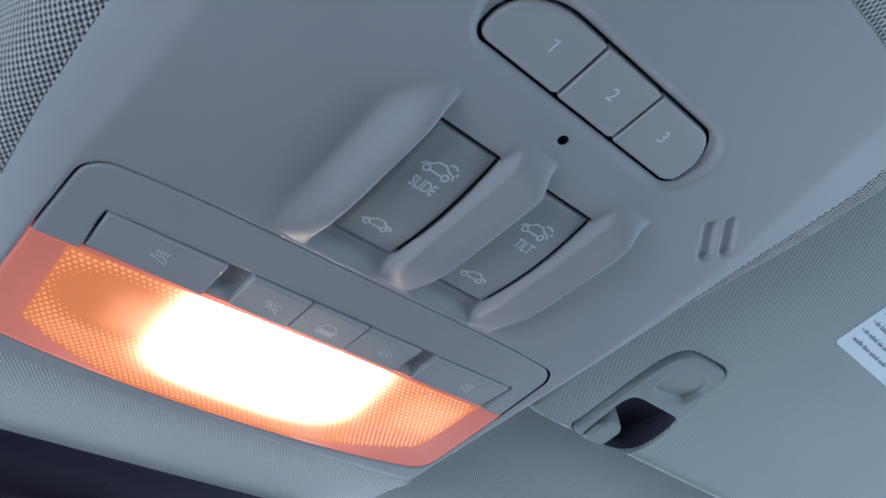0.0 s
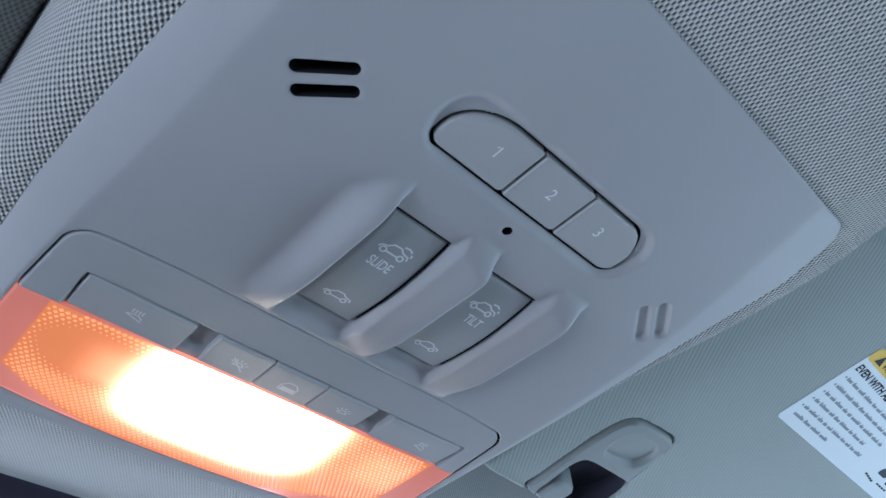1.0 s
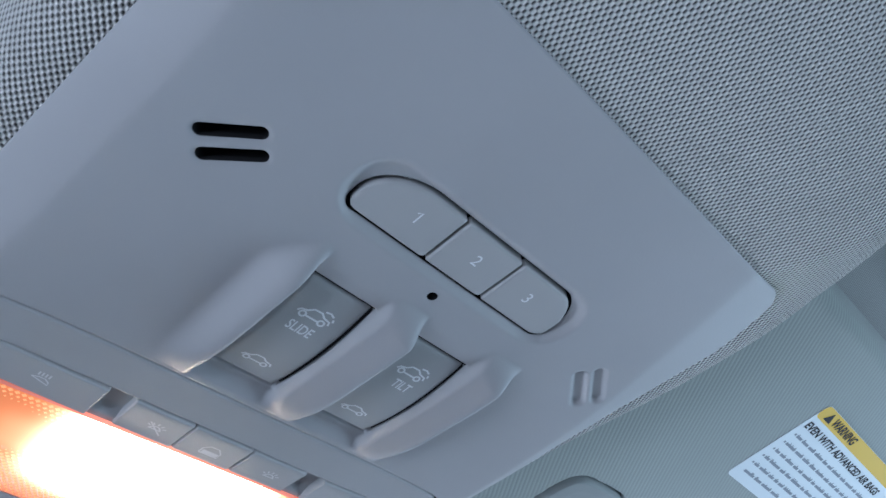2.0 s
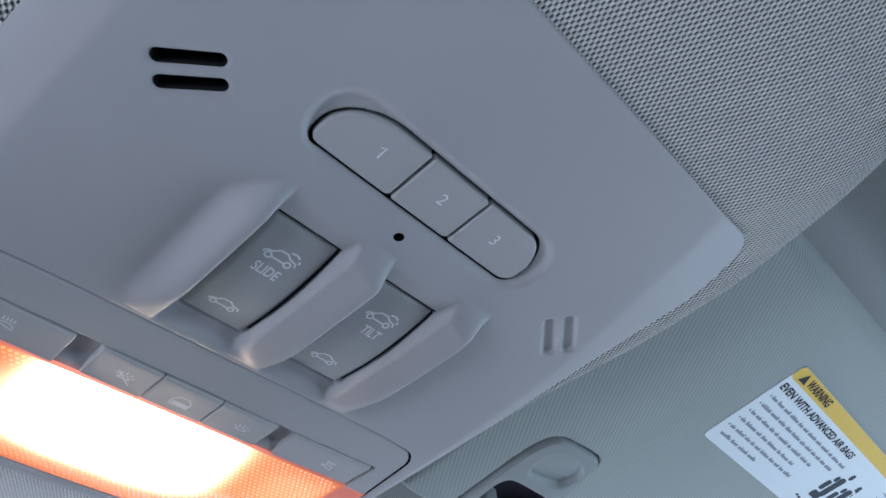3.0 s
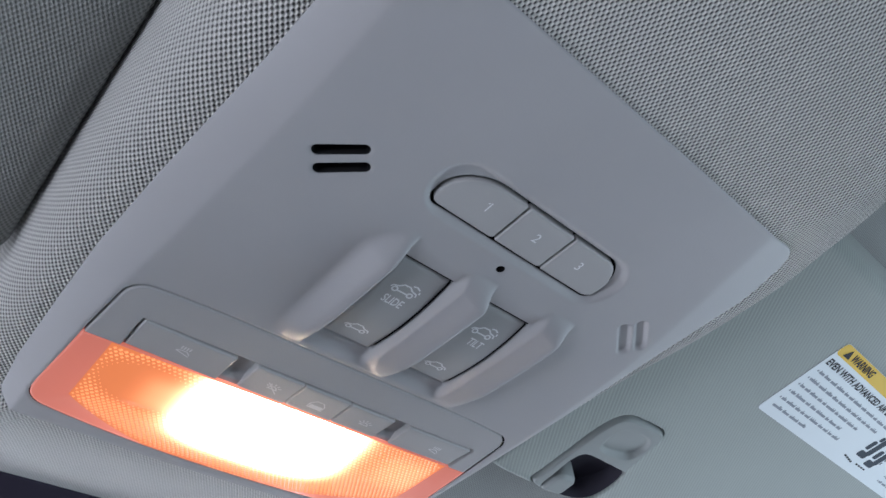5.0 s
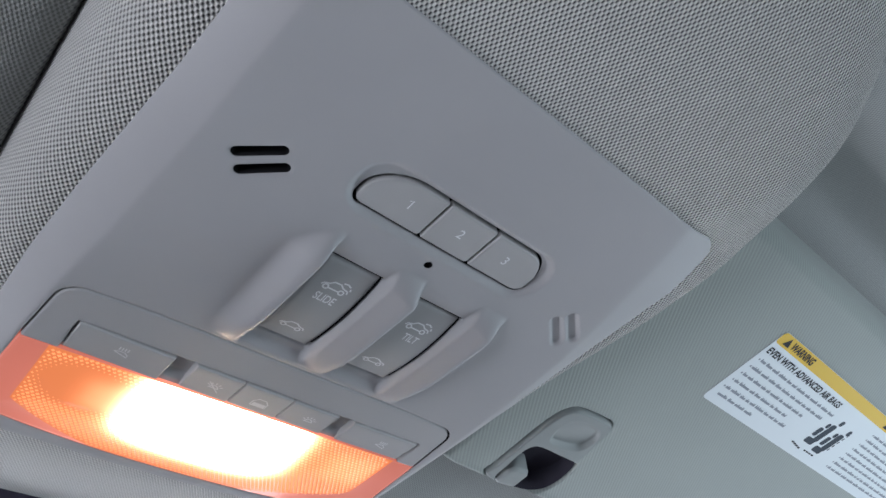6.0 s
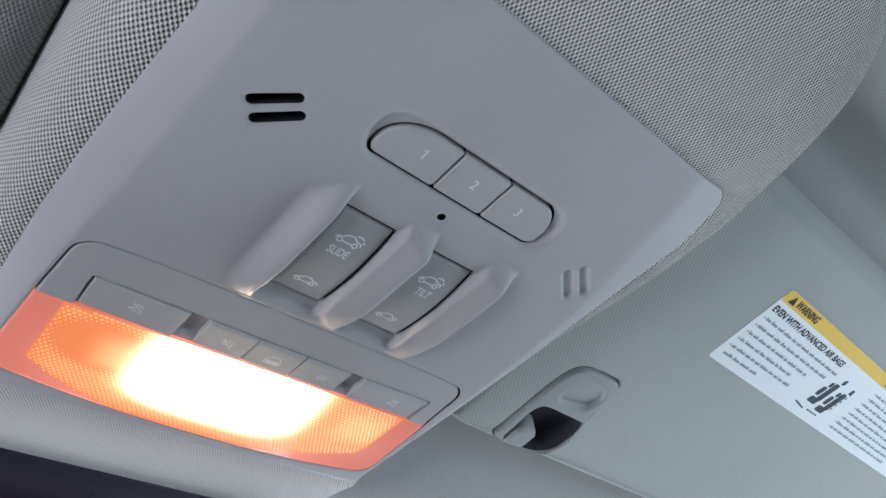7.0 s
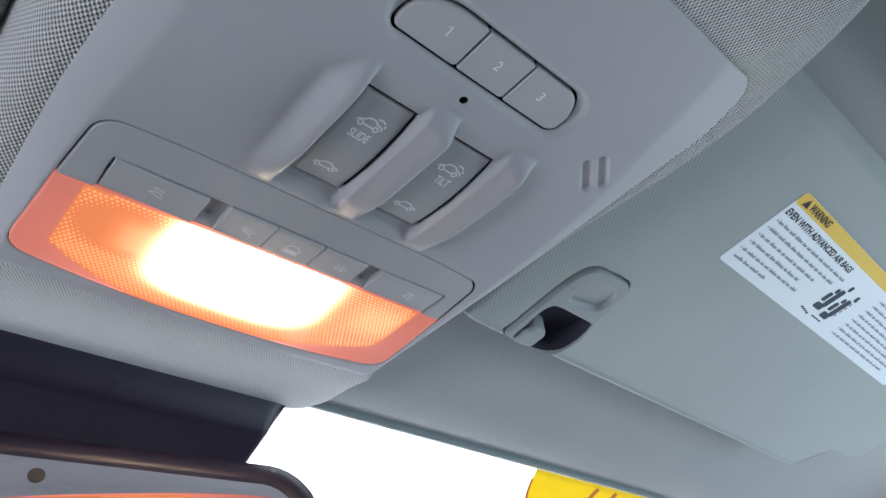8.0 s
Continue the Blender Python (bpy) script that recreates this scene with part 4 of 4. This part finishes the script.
def loft(rings):
    verts, faces, n = [], [], len(rings[0][1])
    for y, ring in rings:
        verts += [(x, y, z) for x, z in ring]
    for k in range(len(rings) - 1):
        for i in range(n):
            j = (i + 1) % n
            faces.append((k * n + i, k * n + j, (k + 1) * n + j, (k + 1) * n + i))
    faces += [list(range(n))[::-1], [(len(rings) - 1) * n + i for i in range(n)]]
    return verts, faces


body = part("mirror_housing", mirror_points(loft([(1.5, mirror_outline(113, 29, 18)), (-1.0, mirror_outline(114.5, 30.5, 19)), (-1.5, mirror_outline(118, 34, 21)), (3, mirror_outline(126, 43, 25)), (12, mirror_outline(126, 45, 24)), (26, mirror_outline(104, 28, 18)), (30, mirror_outline(70, 12, 10))])), COVER_DARK, mirror, "dark rounded plastic mirror housing")
part("mirror_glass", mirror_points(loft([(-1.2, mirror_outline(113.0, 29.0, 18)), (0.5, mirror_outline(113.4, 29.4, 18.2))])), SILVER, mirror, "silvered mirror glass", False)
part("light_sensor", mirror_points(loft([(-1.8, [(x - 2, z + 22) for x, z in circle(0, 0, 3.2, 18)[:-1]]), (-1.1, [(x - 2, z + 22) for x, z in circle(0, 0, 3.4, 18)[:-1]])])), BLACK, mirror, "small dark round light sensor", False)
part("stalk", mirror_points(loft([(28, mirror_outline(9, 9, 8.9)), (60, mirror_outline(11, 11, 10.9)), (95, [(x, z + 8) for x, z in mirror_outline(13, 13, 12.9)])])), COVER_DARK, mirror, "dark mirror stalk")

# ---- sticker on the windscreen ----
m, t, b = material("sticker_yellow")
b.inputs["Base Color"].default_value, b.inputs["Roughness"].default_value = (0.9, 0.72, 0.02, 1), 0.4
tr = node(t, "ShaderNodeBsdfTranslucent")
tr.inputs["Color"].default_value = (0.95, 0.78, 0.02, 1)
mx = node(t, "ShaderNodeMixShader", Fac=0.6)
t.links.new(b.outputs[0], mx.inputs[1])
t.links.new(tr.outputs[0], mx.inputs[2])
t.links.new(mx.outputs[0], t.nodes["Material Output"].inputs["Surface"])
STICKER_YELLOW = m
STICKER_RED = plain("sticker_orange", (0.8, 0.22, 0.03), 0.4)
decal = thing("windscreen_sticker", (370, 250, -2), "yellow round-edged sticker with orange strokes on the windscreen", "sticker")


def on_glass(pts, lift):
    n = len(pts)
    verts = [(x, y, ws_z(y) - lift) for x, y in pts] + [(x, y, ws_z(y) - lift + 0.15) for x, y in pts]
    return verts, [list(range(n)), list(range(2 * n - 1, n - 1, -1))] + [(k, k + n, (k + 1) % n + n, (k + 1) % n) for k in range(n)]


oval = [(374 + 86 * math.cos(radians(a)), 214 + 70 * math.sin(radians(a))) for a in range(0, 360, 6)]
oval = [(x, max(y, 225.0)) for x, y in oval]
part("backing", on_glass(oval, 0.2), STICKER_YELLOW, decal, "bright yellow film", False)
edge = [(374 + 86.5 * math.cos(radians(a)), 214 + 70.5 * math.sin(radians(a))) for a in range(20, 170, 5)]
part("border", strokes([edge], 2.2, lambda x, y: ws_z(y) - 0.4 + 0 * x), STICKER_RED, decal, "orange border line", False)
for x0 in (362, 386):
    part("stroke", strokes([[(x0 + 3 - 1.0 * k + 0.12 * k * k, 227.5 + 3.2 * k) for k in range(11)]], 5.0, lambda x, y: ws_z(y) - 0.4 + 0 * x), STICKER_RED, decal, "curved orange stroke", False)
